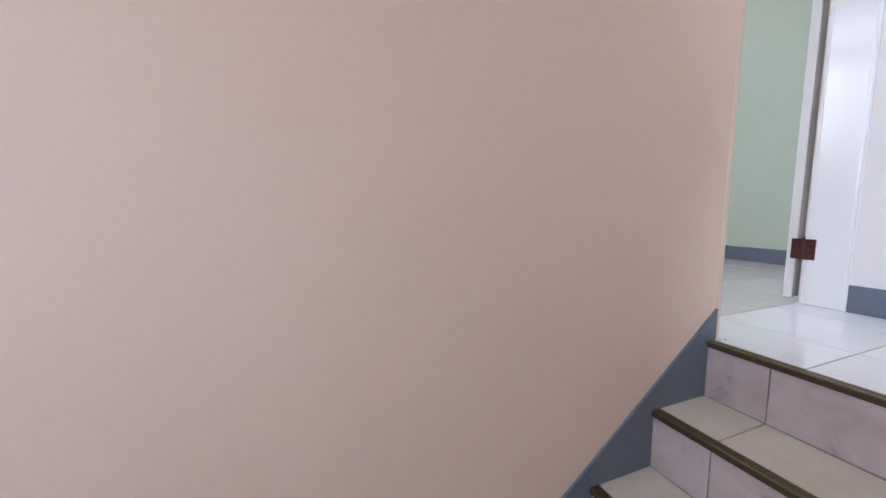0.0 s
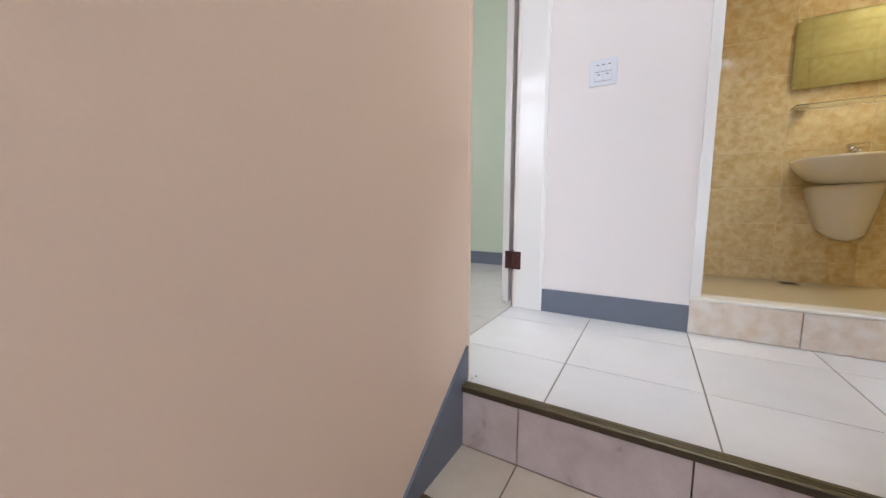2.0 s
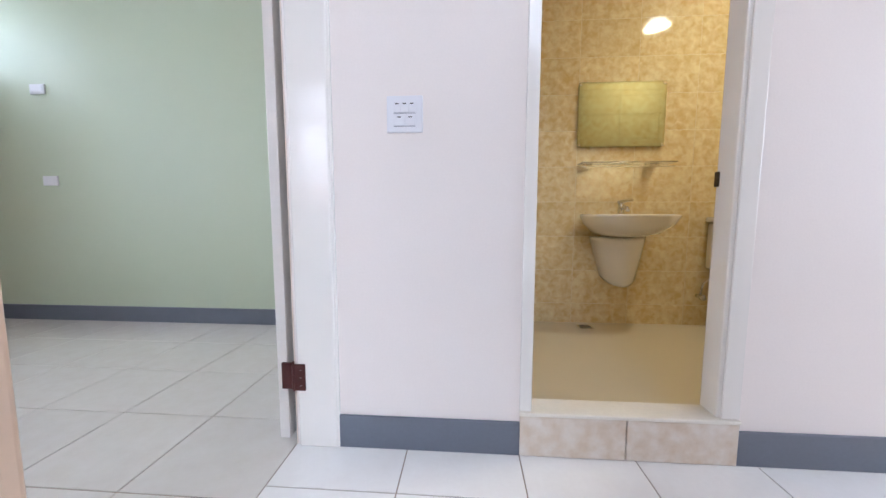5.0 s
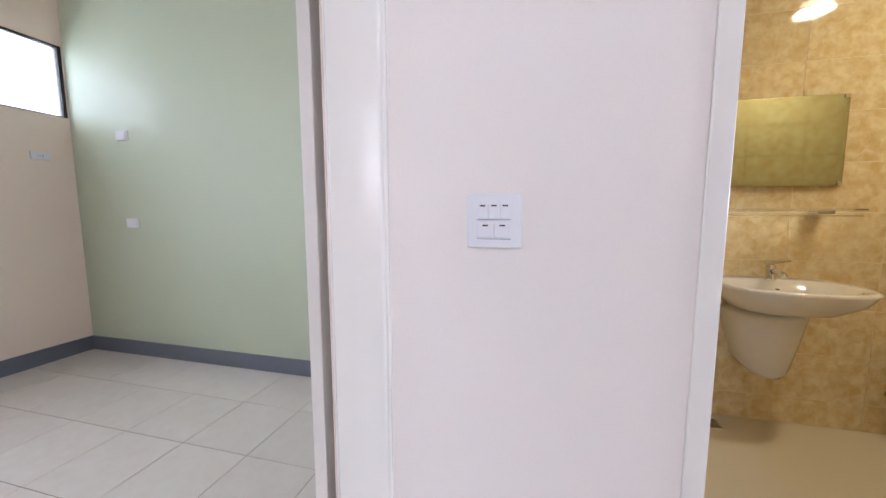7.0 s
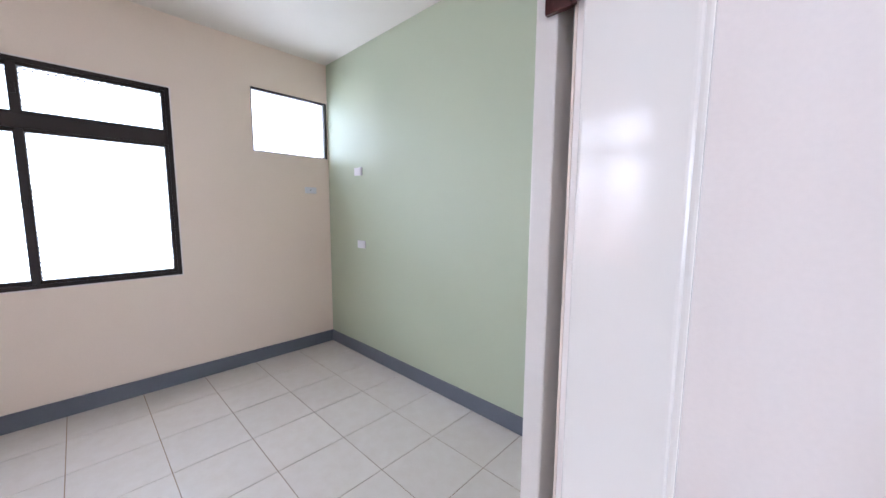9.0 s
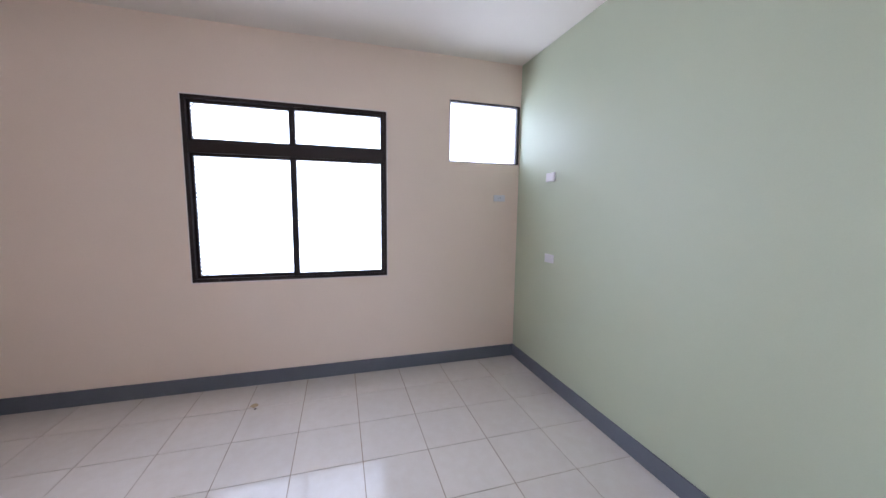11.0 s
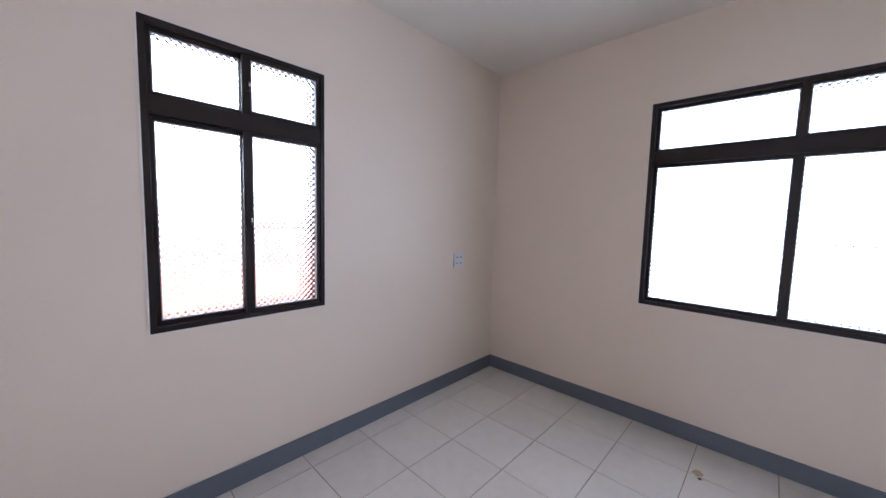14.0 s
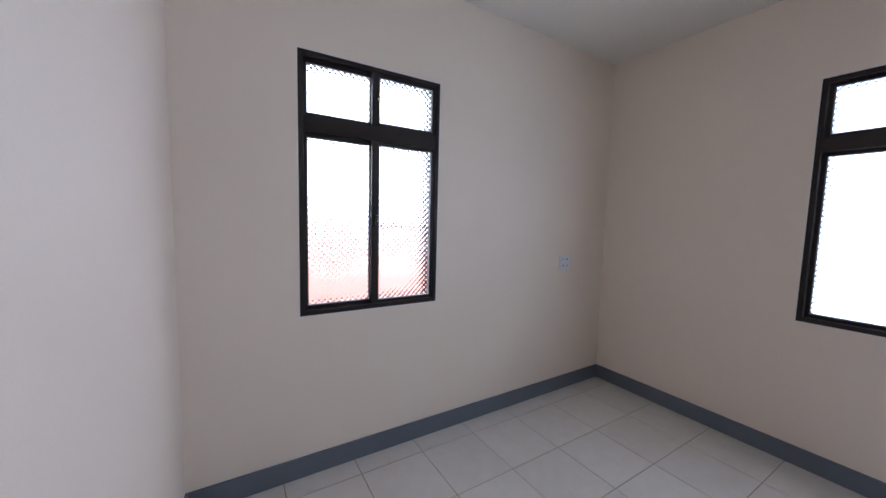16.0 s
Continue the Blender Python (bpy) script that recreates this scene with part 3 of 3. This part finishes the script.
part("lever", prism([(cx - 0.024, rim + 0.080), (cx - 0.026, rim + 0.098), (cx + 0.010, rim + 0.104), (cx + 0.078, rim + 0.107), (cx + 0.080, rim + 0.100), (cx + 0.024, rim + 0.086)], "y", back - 0.102, back - 0.078, 0.002), STEEL, tap)

mirror = tagged(new("wall_mirror"), "frameless rectangular mirror with clipped corners on the tiles", "mirror")
mx0, mx1, mz0, mz1, ch = 1.233, 1.826, 1.332, 1.775, 0.022
outline = [(mx0 + ch, mz0), (mx1 - ch, mz0), (mx1, mz0 + ch), (mx1, mz1 - ch), (mx1 - ch, mz1), (mx0 + ch, mz1), (mx0, mz1 - ch), (mx0, mz0 + ch)]
# a mirror plate with a wide ground bevel along its edge
plate_bm = bmesh.new()
mcx, mcz = (mx0 + mx1) / 2, (mz0 + mz1) / 2
rings = []
for depth, inset in ((0.016, 0.0), (0.0212, 0.0), (0.022, 0.014)):
    kx, kz = 1 - inset / (mx1 - mcx), 1 - inset / (mz1 - mcz)
    rings.append([plate_bm.verts.new((mcx + (x - mcx) * kx, BY1 - depth, mcz + (z - mcz) * kz)) for x, z in outline])
for lower, upper_ring in zip(rings, rings[1:]):
    for k in range(8):
        plate_bm.faces.new((lower[k], lower[(k + 1) % 8], upper_ring[(k + 1) % 8], upper_ring[k]))
plate_bm.faces.new(rings[0][::-1])
plate_bm.faces.new(rings[2])
bmesh.ops.recalc_face_normals(plate_bm, faces=plate_bm.faces)
part("glass", plate_bm, MIRROR, mirror)
part("backing", prism([(mx0 + 0.01, mz0 + 0.01), (mx1 - 0.01, mz0 + 0.01), (mx1 - 0.01, mz1 - 0.01), (mx0 + 0.01, mz1 - 0.01)], "y", BY1 - 0.0155, BY1 + 0.001), PLASTIC, mirror)
for x in (mx0 + 0.012, mx1 - 0.012):
    for z in (mz0 + 0.012, mz1 - 0.012):
        part("corner_clip", box(x - 0.011, x + 0.011, BY1 - 0.026, BY1 - 0.0205, z - 0.009, z + 0.009, 0.002), STEEL, mirror)

mirror.matrix_world = Matrix.Translation((0, BY1 - 0.018, mz0)) @ Matrix.Rotation(radians(-1.0), 4, "X") @ Matrix.Translation((0, -(BY1 - 0.018), -mz0))
shelf = tagged(new("glass_shelf"), "clear glass shelf on two chrome brackets below the mirror", "shelf")
part("glass", box(1.245, 1.868, BY1 - 0.125, BY1 - 0.004, 1.208, 1.215, 0.001), CLEAR, shelf).visible_shadow = False
part("rail", tube([(1.265, BY1 - 0.118, 1.182), (1.855, BY1 - 0.118, 1.182)], 0.0035), STEEL, shelf)
for x in (1.29, 1.745):
    part("bracket", box(x - 0.035, x + 0.035, BY1 - 0.075, BY1 + 0.001, 1.188, 1.2075, 0.004), STEEL, shelf)

drain = tagged(part("floor_drain", box(1.26, 1.36, 1.27, 1.37, BZ - 0.002, BZ + 0.003, 0.001), STEEL), "square steel floor drain in the bathroom floor", "floor drain")
for k in range(5):
    part("slot", box(1.272, 1.348, 1.283 + k * 0.017, 1.291 + k * 0.017, BZ + 0.0025, BZ + 0.004), DARK, drain)

toilet = tagged(new("toilet"), "white porcelain close-coupled toilet with raised lid", "toilet")
tx = 2.36
part("tank", box(tx - 0.20, tx + 0.20, BY1 - 0.185, BY1 - 0.004, 0.47, 0.80, 0.02, 4), PORCELAIN, toilet, smooth=True)
part("tank_lid", box(tx - 0.212, tx + 0.212, BY1 - 0.197, BY1 - 0.002, 0.801, 0.838, 0.012, 3), PORCELAIN, toilet, smooth=True)
part("flush_lever", tube([(tx - 0.12, BY1 - 0.186, 0.735), (tx - 0.12, BY1 - 0.205, 0.735), (tx - 0.05, BY1 - 0.21, 0.728)], 0.008), STEEL, toilet, smooth=True)


def oval(name, rx, ry, rings, y_centre):
    bm = bmesh.new()
    made = []
    for f, z in rings:
        made.append([bm.verts.new((tx + rx * f * math.cos(2 * math.pi * k / 32), y_centre + ry * f * math.sin(2 * math.pi * k / 32), z)) for k in range(32)])
    for low, high in zip(made, made[1:]):
        for k in range(32):
            bm.faces.new((low[k], low[(k + 1) % 32], high[(k + 1) % 32], high[k]))
    bm.faces.new(made[0][::-1])
    bm.faces.new(made[-1])
    return part(name, bm, PORCELAIN, toilet, smooth=True)


oval("bowl", 0.19, 0.27, [(0.62, BZ), (0.58, BZ + 0.05), (0.55, BZ + 0.16), (0.75, BZ + 0.27), (0.98, BZ + 0.35), (1.0, BZ + 0.39), (0.78, BZ + 0.395), (0.6, BZ + 0.28)], BY1 - 0.43)
part("bowl_deck", box(tx - 0.17, tx + 0.17, BY1 - 0.28, BY1 - 0.02, 0.36, 0.469, 0.02, 3), PORCELAIN, toilet, smooth=True)


def upright_oval(hollow, y0, y1, rx, rz, z):
    """An oval plate standing on edge, open in the middle where hollow is above 0."""
    bm = bmesh.new()
    loops = []
    for f, y in ((0.96, y0), (1.0, y0 + 0.006), (1.0, y1 - 0.004), (0.97, y1), (hollow + 0.05, y1), (hollow, y1 - 0.006), (hollow, y0 + 0.006), (hollow + 0.05, y0)):
        loops.append([bm.verts.new((tx + rx * f * math.cos(2 * math.pi * k / 36), y, z + rz * f * math.sin(2 * math.pi * k / 36))) for k in range(36)])
    for a, b in zip(loops, loops[1:] + loops[:1]):
        for k in range(36):
            bm.faces.new((a[k], a[(k + 1) % 36], b[(k + 1) % 36], b[k]))
    bmesh.ops.recalc_face_normals(bm, faces=bm.faces)
    return bm


lid_outline = [(tx + 0.185 * math.cos(2 * math.pi * k / 36), 0.70 + 0.235 * math.sin(2 * math.pi * k / 36)) for k in range(36)]
lid = part("lid", prism(lid_outline, "y", BY1 - 0.222, BY1 - 0.206, 0.006, 2), PORCELAIN, toilet, smooth=True)
seat = part("seat_ring", upright_oval(0.62, BY1 - 0.252, BY1 - 0.228, 0.178, 0.225, 0.695), PORCELAIN, toilet, smooth=True)
for x, z in ((-0.10, 0.50), (0.10, 0.50), (-0.08, 0.87), (0.08, 0.87)):
    part("bumper", box(tx + x - 0.012, tx + x + 0.012, BY1 - 0.258, BY1 - 0.251, z - 0.008, z + 0.008, 0.002), PLASTIC, seat)
part("trapway", tube([(tx - 0.05, BY1 - 0.52, 0.26), (tx - 0.06, BY1 - 0.42, 0.20), (tx - 0.065, BY1 - 0.34, 0.19), (tx - 0.065, BY1 - 0.27, 0.24), (tx - 0.06, BY1 - 0.21, 0.28), (tx - 0.055, BY1 - 0.16, 0.24), (tx - 0.05, BY1 - 0.14, 0.15), (tx - 0.05, BY1 - 0.14, BZ)], 0.05, 16), PORCELAIN, toilet, smooth=True)
valve = tagged(part("stop_valve", tube([(2.13, BY1 + 0.002, 0.27), (2.13, BY1 - 0.05, 0.27)], 0.014), STEEL, smooth=True), "chrome stop valve with a flexible hose to the tank", "valve")
part("knob", tube([(2.13, BY1 - 0.05, 0.27), (2.13, BY1 - 0.075, 0.27)], 0.02), STEEL, valve, smooth=True)
part("hose", tube([(2.13, BY1 - 0.03, 0.28), (2.14, BY1 - 0.04, 0.36), (2.17, BY1 - 0.06, 0.41), (2.22, BY1 - 0.06, 0.40), (2.25, BY1 - 0.07, 0.44), (2.25, BY1 - 0.07, 0.475)], 0.007), STEEL, valve, smooth=True)

lamp = tagged(new("ceiling_lamp"), "round flush ceiling lamp glowing warm in the bathroom", "ceiling lamp")
part("base", lathe([(0.085, BTOP - 0.02), (0.085, BTOP + 0.001)], 32, (2.15, 0.594)), PLASTIC, lamp)
part("diffuser", lathe([(0.04, BTOP - 0.066), (0.066, BTOP - 0.05), (0.075, BTOP - 0.021)], 32, (2.15, 0.594)), LAMP_GLOW, lamp, smooth=True)

# ---- stairs ----
RISE, GO, TOPY = 0.20, 0.25, -0.94
flight = tagged(new("lower_stairs"), "tiled stair flight with dark bronze nosings", "stairs", kind="structure")
STAIR_X = 0.955
outline = [(TOPY + 0.015, -0.03)]
for k in range(9):
    y, z = TOPY - k * GO, -k * RISE
    outline += [(y + 0.015, z - RISE - 0.012), (y - GO + 0.015, z - RISE - 0.012)]
outline += [(TOPY - 9 * GO + 0.015, -2.0), (TOPY + 0.015, -2.0)]
part("core", prism(outline, "x", 0.001, STAIR_X - 0.001), GROUT, flight)
structure("lower_landing_floor", box(0, 1.925, -3.9, TOPY - 9 * GO + 0.01, -2.0, -1.802), FLOOR_TILE, "tiled half landing below the stairs", "floor")
cuts = (0.002, 0.186, 0.598, STAIR_X - 0.002)
for k in range(9):
    y, z = TOPY - k * GO, -k * RISE
    for a, b in zip(cuts, cuts[1:]):
        part("riser_tile", box(a + 0.0015, b - 0.0015, y + 0.007, y + 0.016, z - RISE + 0.001, z - 0.0185, 0.001), RISER_TILE, flight)
        part("tread_tile", box(a + 0.0015, b - 0.0015, y - GO + 0.034, y + 0.0065, z - RISE - 0.010, z - RISE, 0.001), TREAD_TILE, flight)
for k in range(10):
    y, z = TOPY - k * GO, -k * RISE
    nose = part("nosing", prism([(y - 0.002, z - 0.018), (y - 0.002, z - 0.001), (y + 0.033, z - 0.001), (y + 0.033, z - 0.018)], "x", 0.004, STAIR_X - 0.003), NOSING, flight)
    for a, b in ((-0.002, 0.007), (0.010, 0.017), (0.020, 0.033)):
        part("ridge", prism([(y + a, z - 0.0008), (y + a + 0.0015, z + 0.003), (y + b - 0.0015, z + 0.003), (y + b, z - 0.0008)], "x", 0.004, STAIR_X - 0.003), BRASS, nose)
# sloping painted skirting on the stair wall
sk = [(-0.897, 0.0), (-0.897, 0.113)]
sk += [(TOPY - 9 * GO, 0.113 - (-0.897 - (TOPY - 9 * GO)) * RISE / GO), (TOPY - 9 * GO, -2.0), (-0.897, -2.0)]
structure("stair_baseboard", prism(sk, "x", -0.001, 0.008), SKIRT, "dark blue-grey painted sloping stair skirting", "baseboard")

upper = tagged(new("upper_stairs"), "white-sided upper stair flight with bronze nosings", "stairs", kind="structure")
UPX, UPY, LIFT = 0.972, -0.833, 0.022
outline = [(UPY, 0.001)]
for k in range(9):
    outline += [(UPY - k * GO, (k + 1) * RISE + LIFT - 0.012), (UPY - (k + 1) * GO, (k + 1) * RISE + LIFT - 0.012)]
outline += [(UPY - 9 * GO, 9 * RISE - 0.35), (UPY - 0.45, -0.05), (UPY - 0.45, -2.0), (UPY - 0.05, -2.0), (UPY - 0.05, 0.001)]
part("stringer", prism(outline, "x", UPX, 1.924), WHITE_WALL, upper)
for k in range(9):
    y, z = UPY - k * GO, (k + 1) * RISE + LIFT
    for a, b in ((UPX, 1.30), (1.303, 1.62), (1.623, 1.923)):
        part("tread_tile", box(a, b, y - GO + 0.003, y - 0.034, z - 0.0115, z, 0.001), TREAD_TILE, upper)
    part("nosing", box(UPX - 0.002, 1.923, y - 0.033, y + 0.004, z - 0.024, z + 0.003, 0.002), NOSING, upper)
structure("upper_landing_floor", box(0.958, 1.925, -3.9, UPY - 9 * GO, 1.68, 1.80), FLOOR_TILE, "tiled half landing above the stairs", "floor")
part("edge_strip", box(0.952, UPX - 0.001, -0.945, -0.836, -0.004, 0.007, 0.002), NOSING, upper)
structure("wall_between_flights", box(0.957, 0.971, -3.1, -0.93, -2.0, -0.21), WHITE_WALL, "white wall below the upper stairs", "wall")

# ---- banister ----
rail = tagged(new("stair_banister"), "glossy red-brown wooden banister with turned balusters", "banister")
PITCH = 0.84


def handrail(name, x0, x1, y_end, z_end, y_far, sign, tall, bevel):
    """A sloping bar of which y_end, z_end is the upper end corner; sign 1 climbs towards y_far."""
    d = sign * PITCH * (y_end - y_far)
    a = [(y_end, z_end), (y_end, z_end - tall + 0.035), (y_end - 0.02, z_end - tall), (y_far, z_end - tall + d), (y_far, z_end + d)]
    return part(name, prism(a, "x", x0, x1, bevel, 3), WOOD, rail)


handrail("lower_handrail", 0.886, 0.964, -0.837, 0.884, -3.0, -1, 0.172, 0.013)
d = PITCH * (3.0 - 0.86)
part("moulding", prism([(-0.86, 0.800), (-0.86, 0.790), (-3.0, 0.790 - d), (-3.0, 0.800 - d)], "x", 0.884, 0.966, 0.003), WOOD, rail)
part("rail_turn", box(0.890, 0.966, -0.900, -0.842, 0.760, 0.884, 0.012, 3), WOOD, rail)
bend = [(0.915, -0.872, 0.806), (0.960, -0.872, 0.838), (1.005, -0.876, 0.874), (1.045, -0.892, 0.914), (1.072, -0.922, 0.955), (1.083, -0.962, 0.998), (1.085, -1.01, 1.040), (1.085, -1.20, 1.200), (1.085, -3.0, 2.712)]
part("upper_handrail", tube(bend, 0.052, 20), WOOD, rail, smooth=True)


def baluster(x, y, z0, z1, half=0.034):
    """A square-ended turned post."""
    b = new("baluster")
    b.parent = rail
    part("foot_block", box(x - half, x + half, y - half, y + half, z0, z0 + 0.12, 0.004, 2), WOOD, b)
    zt = z1 - 0.17
    h = zt - (z0 + 0.12)
    p = [(0.7, 0), (0.9, 0.03), (0.72, 0.06), (0.92, 0.09), (0.74, 0.13), (0.88, 0.20), (0.90, 0.45), (0.93, 0.48), (0.90, 0.51), (0.92, 0.74), (0.86, 0.765), (0.70, 0.785), (0.66, 0.81), (0.80, 0.83), (0.92, 0.85), (0.90, 0.875), (0.70, 0.895), (0.84, 0.92), (0.92, 0.945), (0.84, 0.965), (0.74, 0.985), (0.84, 1.0)]
    part("turned_shaft", lathe([(half * r * 0.92, z0 + 0.12 + h * t) for r, t in p], 24, (x, y)), WOOD, b, smooth=True)
    part("head_block", box(x - half, x + half, y - half, y + half, zt, z1, 0.004, 2), WOOD, b)
    return b


for k in range(1, 8, 2):
    y = -1.084 - (k - 1) * GO
    baluster(0.914, y, -k * RISE, 0.884 - 0.12 - PITCH * (-0.837 - y), 0.030)
for k in range(5):
    y = UPY - k * GO - 0.135
    baluster(1.085, y, (k + 1) * RISE + LIFT, 1.0 - 0.03 + PITCH * (-0.96 - y), 0.034)

# ---- outdoors ----
structure("ground", box(-60, 60, -60, 60, -3.3, -3.2), EARTH, "grey concrete ground outdoors", "ground")
# emissive slab that lights the bedroom in place of a lamp at window_2
structure("backdrop", box(-4.2, -0.2, -4.6, -4.4, -3.2, 4.2), BACKDROP, "glowing backdrop in place of daylight, terracotta below and white above", "backdrop")

# ---- floors ----


def tiled_floor(name, label, x_cuts, y_cuts, x0, x1, y0, y1, mat, grout=GROUT, joint=0.0022, z=0.0):
    base = structure(name, box(x0, x1, y0, y1, z - 0.15, z - 0.0025), grout, label, "floor")
    xs = [x0, *[v for v in x_cuts if x0 + 0.05 < v < x1 - 0.06], x1]
    ys = [y0, *[v for v in y_cuts if y0 + 0.012 < v < y1 - 0.012], y1]
    shared = {}
    for a, b in zip(xs, xs[1:]):
        for c, d in zip(ys, ys[1:]):
            key = (round(b - a, 4), round(d - c, 4))
            if key not in shared:
                hx, hy = (b - a) / 2 - joint, (d - c) / 2 - joint
                shared[key] = mesh_of("floor_tile", box(-hx, hx, -hy, hy, -0.010, 0, 0.0004), mat)
            ob = new("floor_tile", shared[key])
            ob.parent = base
            ob.location = ((a + b) / 2, (c + d) / 2, z + random.uniform(-0.0003, 0.0003))
    return base


def steps_of(first, gap, low, high):
    k0 = math.floor((low - first) / gap)
    return [first + gap * k for k in range(k0, k0 + math.ceil((high - low) / gap) + 2)]


tiled_floor("floor", "glossy cream tiled bedroom floor with brown joints", steps_of(-2.605, 0.4, WEST, EAST), steps_of(-0.264, 0.4055, SOUTH, NORTH), WEST, EAST, SOUTH, NORTH, ROOM_TILE)
tiled_floor("landing_floor", "glossy white tiled landing floor", steps_of(0.251, 0.4, EAST, 2.0), steps_of(-0.207, 0.405, -1, 0), EAST, 1.925, TOPY + 0.034, 0.0, FLOOR_TILE, PALE_GROUT, 0.0022)

# ---- bathroom wall tiles ----
def tile_wall(holder, axis, at, out, us, vs, hole=None):
    """Glazed tiles 9 mm thick on a wall, standing out from it along its axis; hole (u0, u1, z1) is a door opening."""
    shared = {}
    for a, b in zip(us, us[1:]):
        for c, d in zip(vs, vs[1:]):
            if hole and a > hole[0] - 0.01 and b < hole[1] + 0.01 and d < hole[2] + 0.01:
                continue
            key = (round(b - a, 4), round(d - c, 4))
            if key not in shared:
                hu, hv = (b - a) / 2 - 0.0015, (d - c) / 2 - 0.0015
                lo, hi = sorted((0, out * 0.009))
                bm = box(-hu, hu, lo, hi, -hv, hv, 0.0008) if axis == "y" else box(lo, hi, -hu, hu, -hv, hv, 0.0008)
                shared[key] = mesh_of("wall_tile", bm, BATH_TILE)
            t = new("wall_tile", shared[key])
            t.parent = bpy.data.objects[holder]
            t.location = ((a + b) / 2, at, (c + d) / 2) if axis == "y" else (at, (a + b) / 2, (c + d) / 2)


def tile_lines(low, high, first, gap, *more):
    inside = [v for v in steps_of(first, gap, low, high) if low + 0.04 < v < high - 0.04]
    return sorted({low, high, *inside, *more})


tile_wall("bathroom_wall_back", "y", BY1 + 0.009, -1, tile_lines(BX0, BX1, 1.240, 0.4), tile_lines(BZ, BTOP, 0.947, 0.25))
tile_wall("bathroom_wall_front", "y", BY0 + 0.008, 1, sorted(set(tile_lines(BX0, 0.66, 1.240, 0.4) + [0.66, 1.37] + tile_lines(1.37, BX1, 1.640, 0.4))), sorted(set(tile_lines(BZ, 2.14, 0.947, 0.25) + tile_lines(2.14, BTOP, 2.447, 0.25))), (0.66, 1.37, 2.14))
tile_wall("bathroom_wall_left", "x", BX0, 1, tile_lines(BY0 + 0.02, BY1 - 0.002, 0.62, 0.4), tile_lines(BZ, BTOP, 0.947, 0.25))
tile_wall("bathroom_wall_right", "x", BX1, -1, tile_lines(BY0 + 0.02, BY1 - 0.002, 0.62, 0.4), tile_lines(BZ, BTOP, 0.947, 0.25))

# ---- a chipped, stained spot in the bedroom floor ----
STAIN = material("brown_stain", (0.52, 0.39, 0.23), 0.6, vary=0.3, scale=60, fine=300, bump=0.1)
spot = tagged(new("floor_stain"), "small brown stain with a dark chip on the tiled floor", "stain")
for name, x, y, r, z, mat in (("stain", -3.040, -1.030, 0.030, 0.0010, STAIN), ("chip", -2.985, -1.012, 0.010, 0.0016, DARK)):
    points = [(x + r * (0.7 + 0.6 * random.random()) * math.cos(a), y + r * (0.7 + 0.6 * random.random()) * math.sin(a)) for a in (2 * math.pi * k / 14 for k in range(14))]
    part(name, prism(points, "z", z - 0.0012, z + 0.0004), mat, spot)

# ---- chipped paint at the foot of the stair wall's corner ----
CHIP = material("bare_plaster", (0.44, 0.36, 0.28), 0.9, vary=0.3, scale=60, fine=300, bump=0.5, depth=0.004)
chips = tagged(new("plaster_crumbs"), "crumbs of brown plaster at the corner of the stair wall", "debris")
for k in range(9):
    x, y = random.uniform(0.003, 0.022), random.uniform(-0.915, -0.862)
    r = random.uniform(0.001, 0.0035)
    outline = [(x + r * random.uniform(0.6, 1.2) * math.cos(a), y + r * random.uniform(0.6, 1.2) * math.sin(a)) for a in (2 * math.pi * i / 7 for i in range(7))]
    part("crumb", prism(outline, "z", 0.0005, r * random.uniform(0.7, 1.4), 0.0006, 1), CHIP, chips)
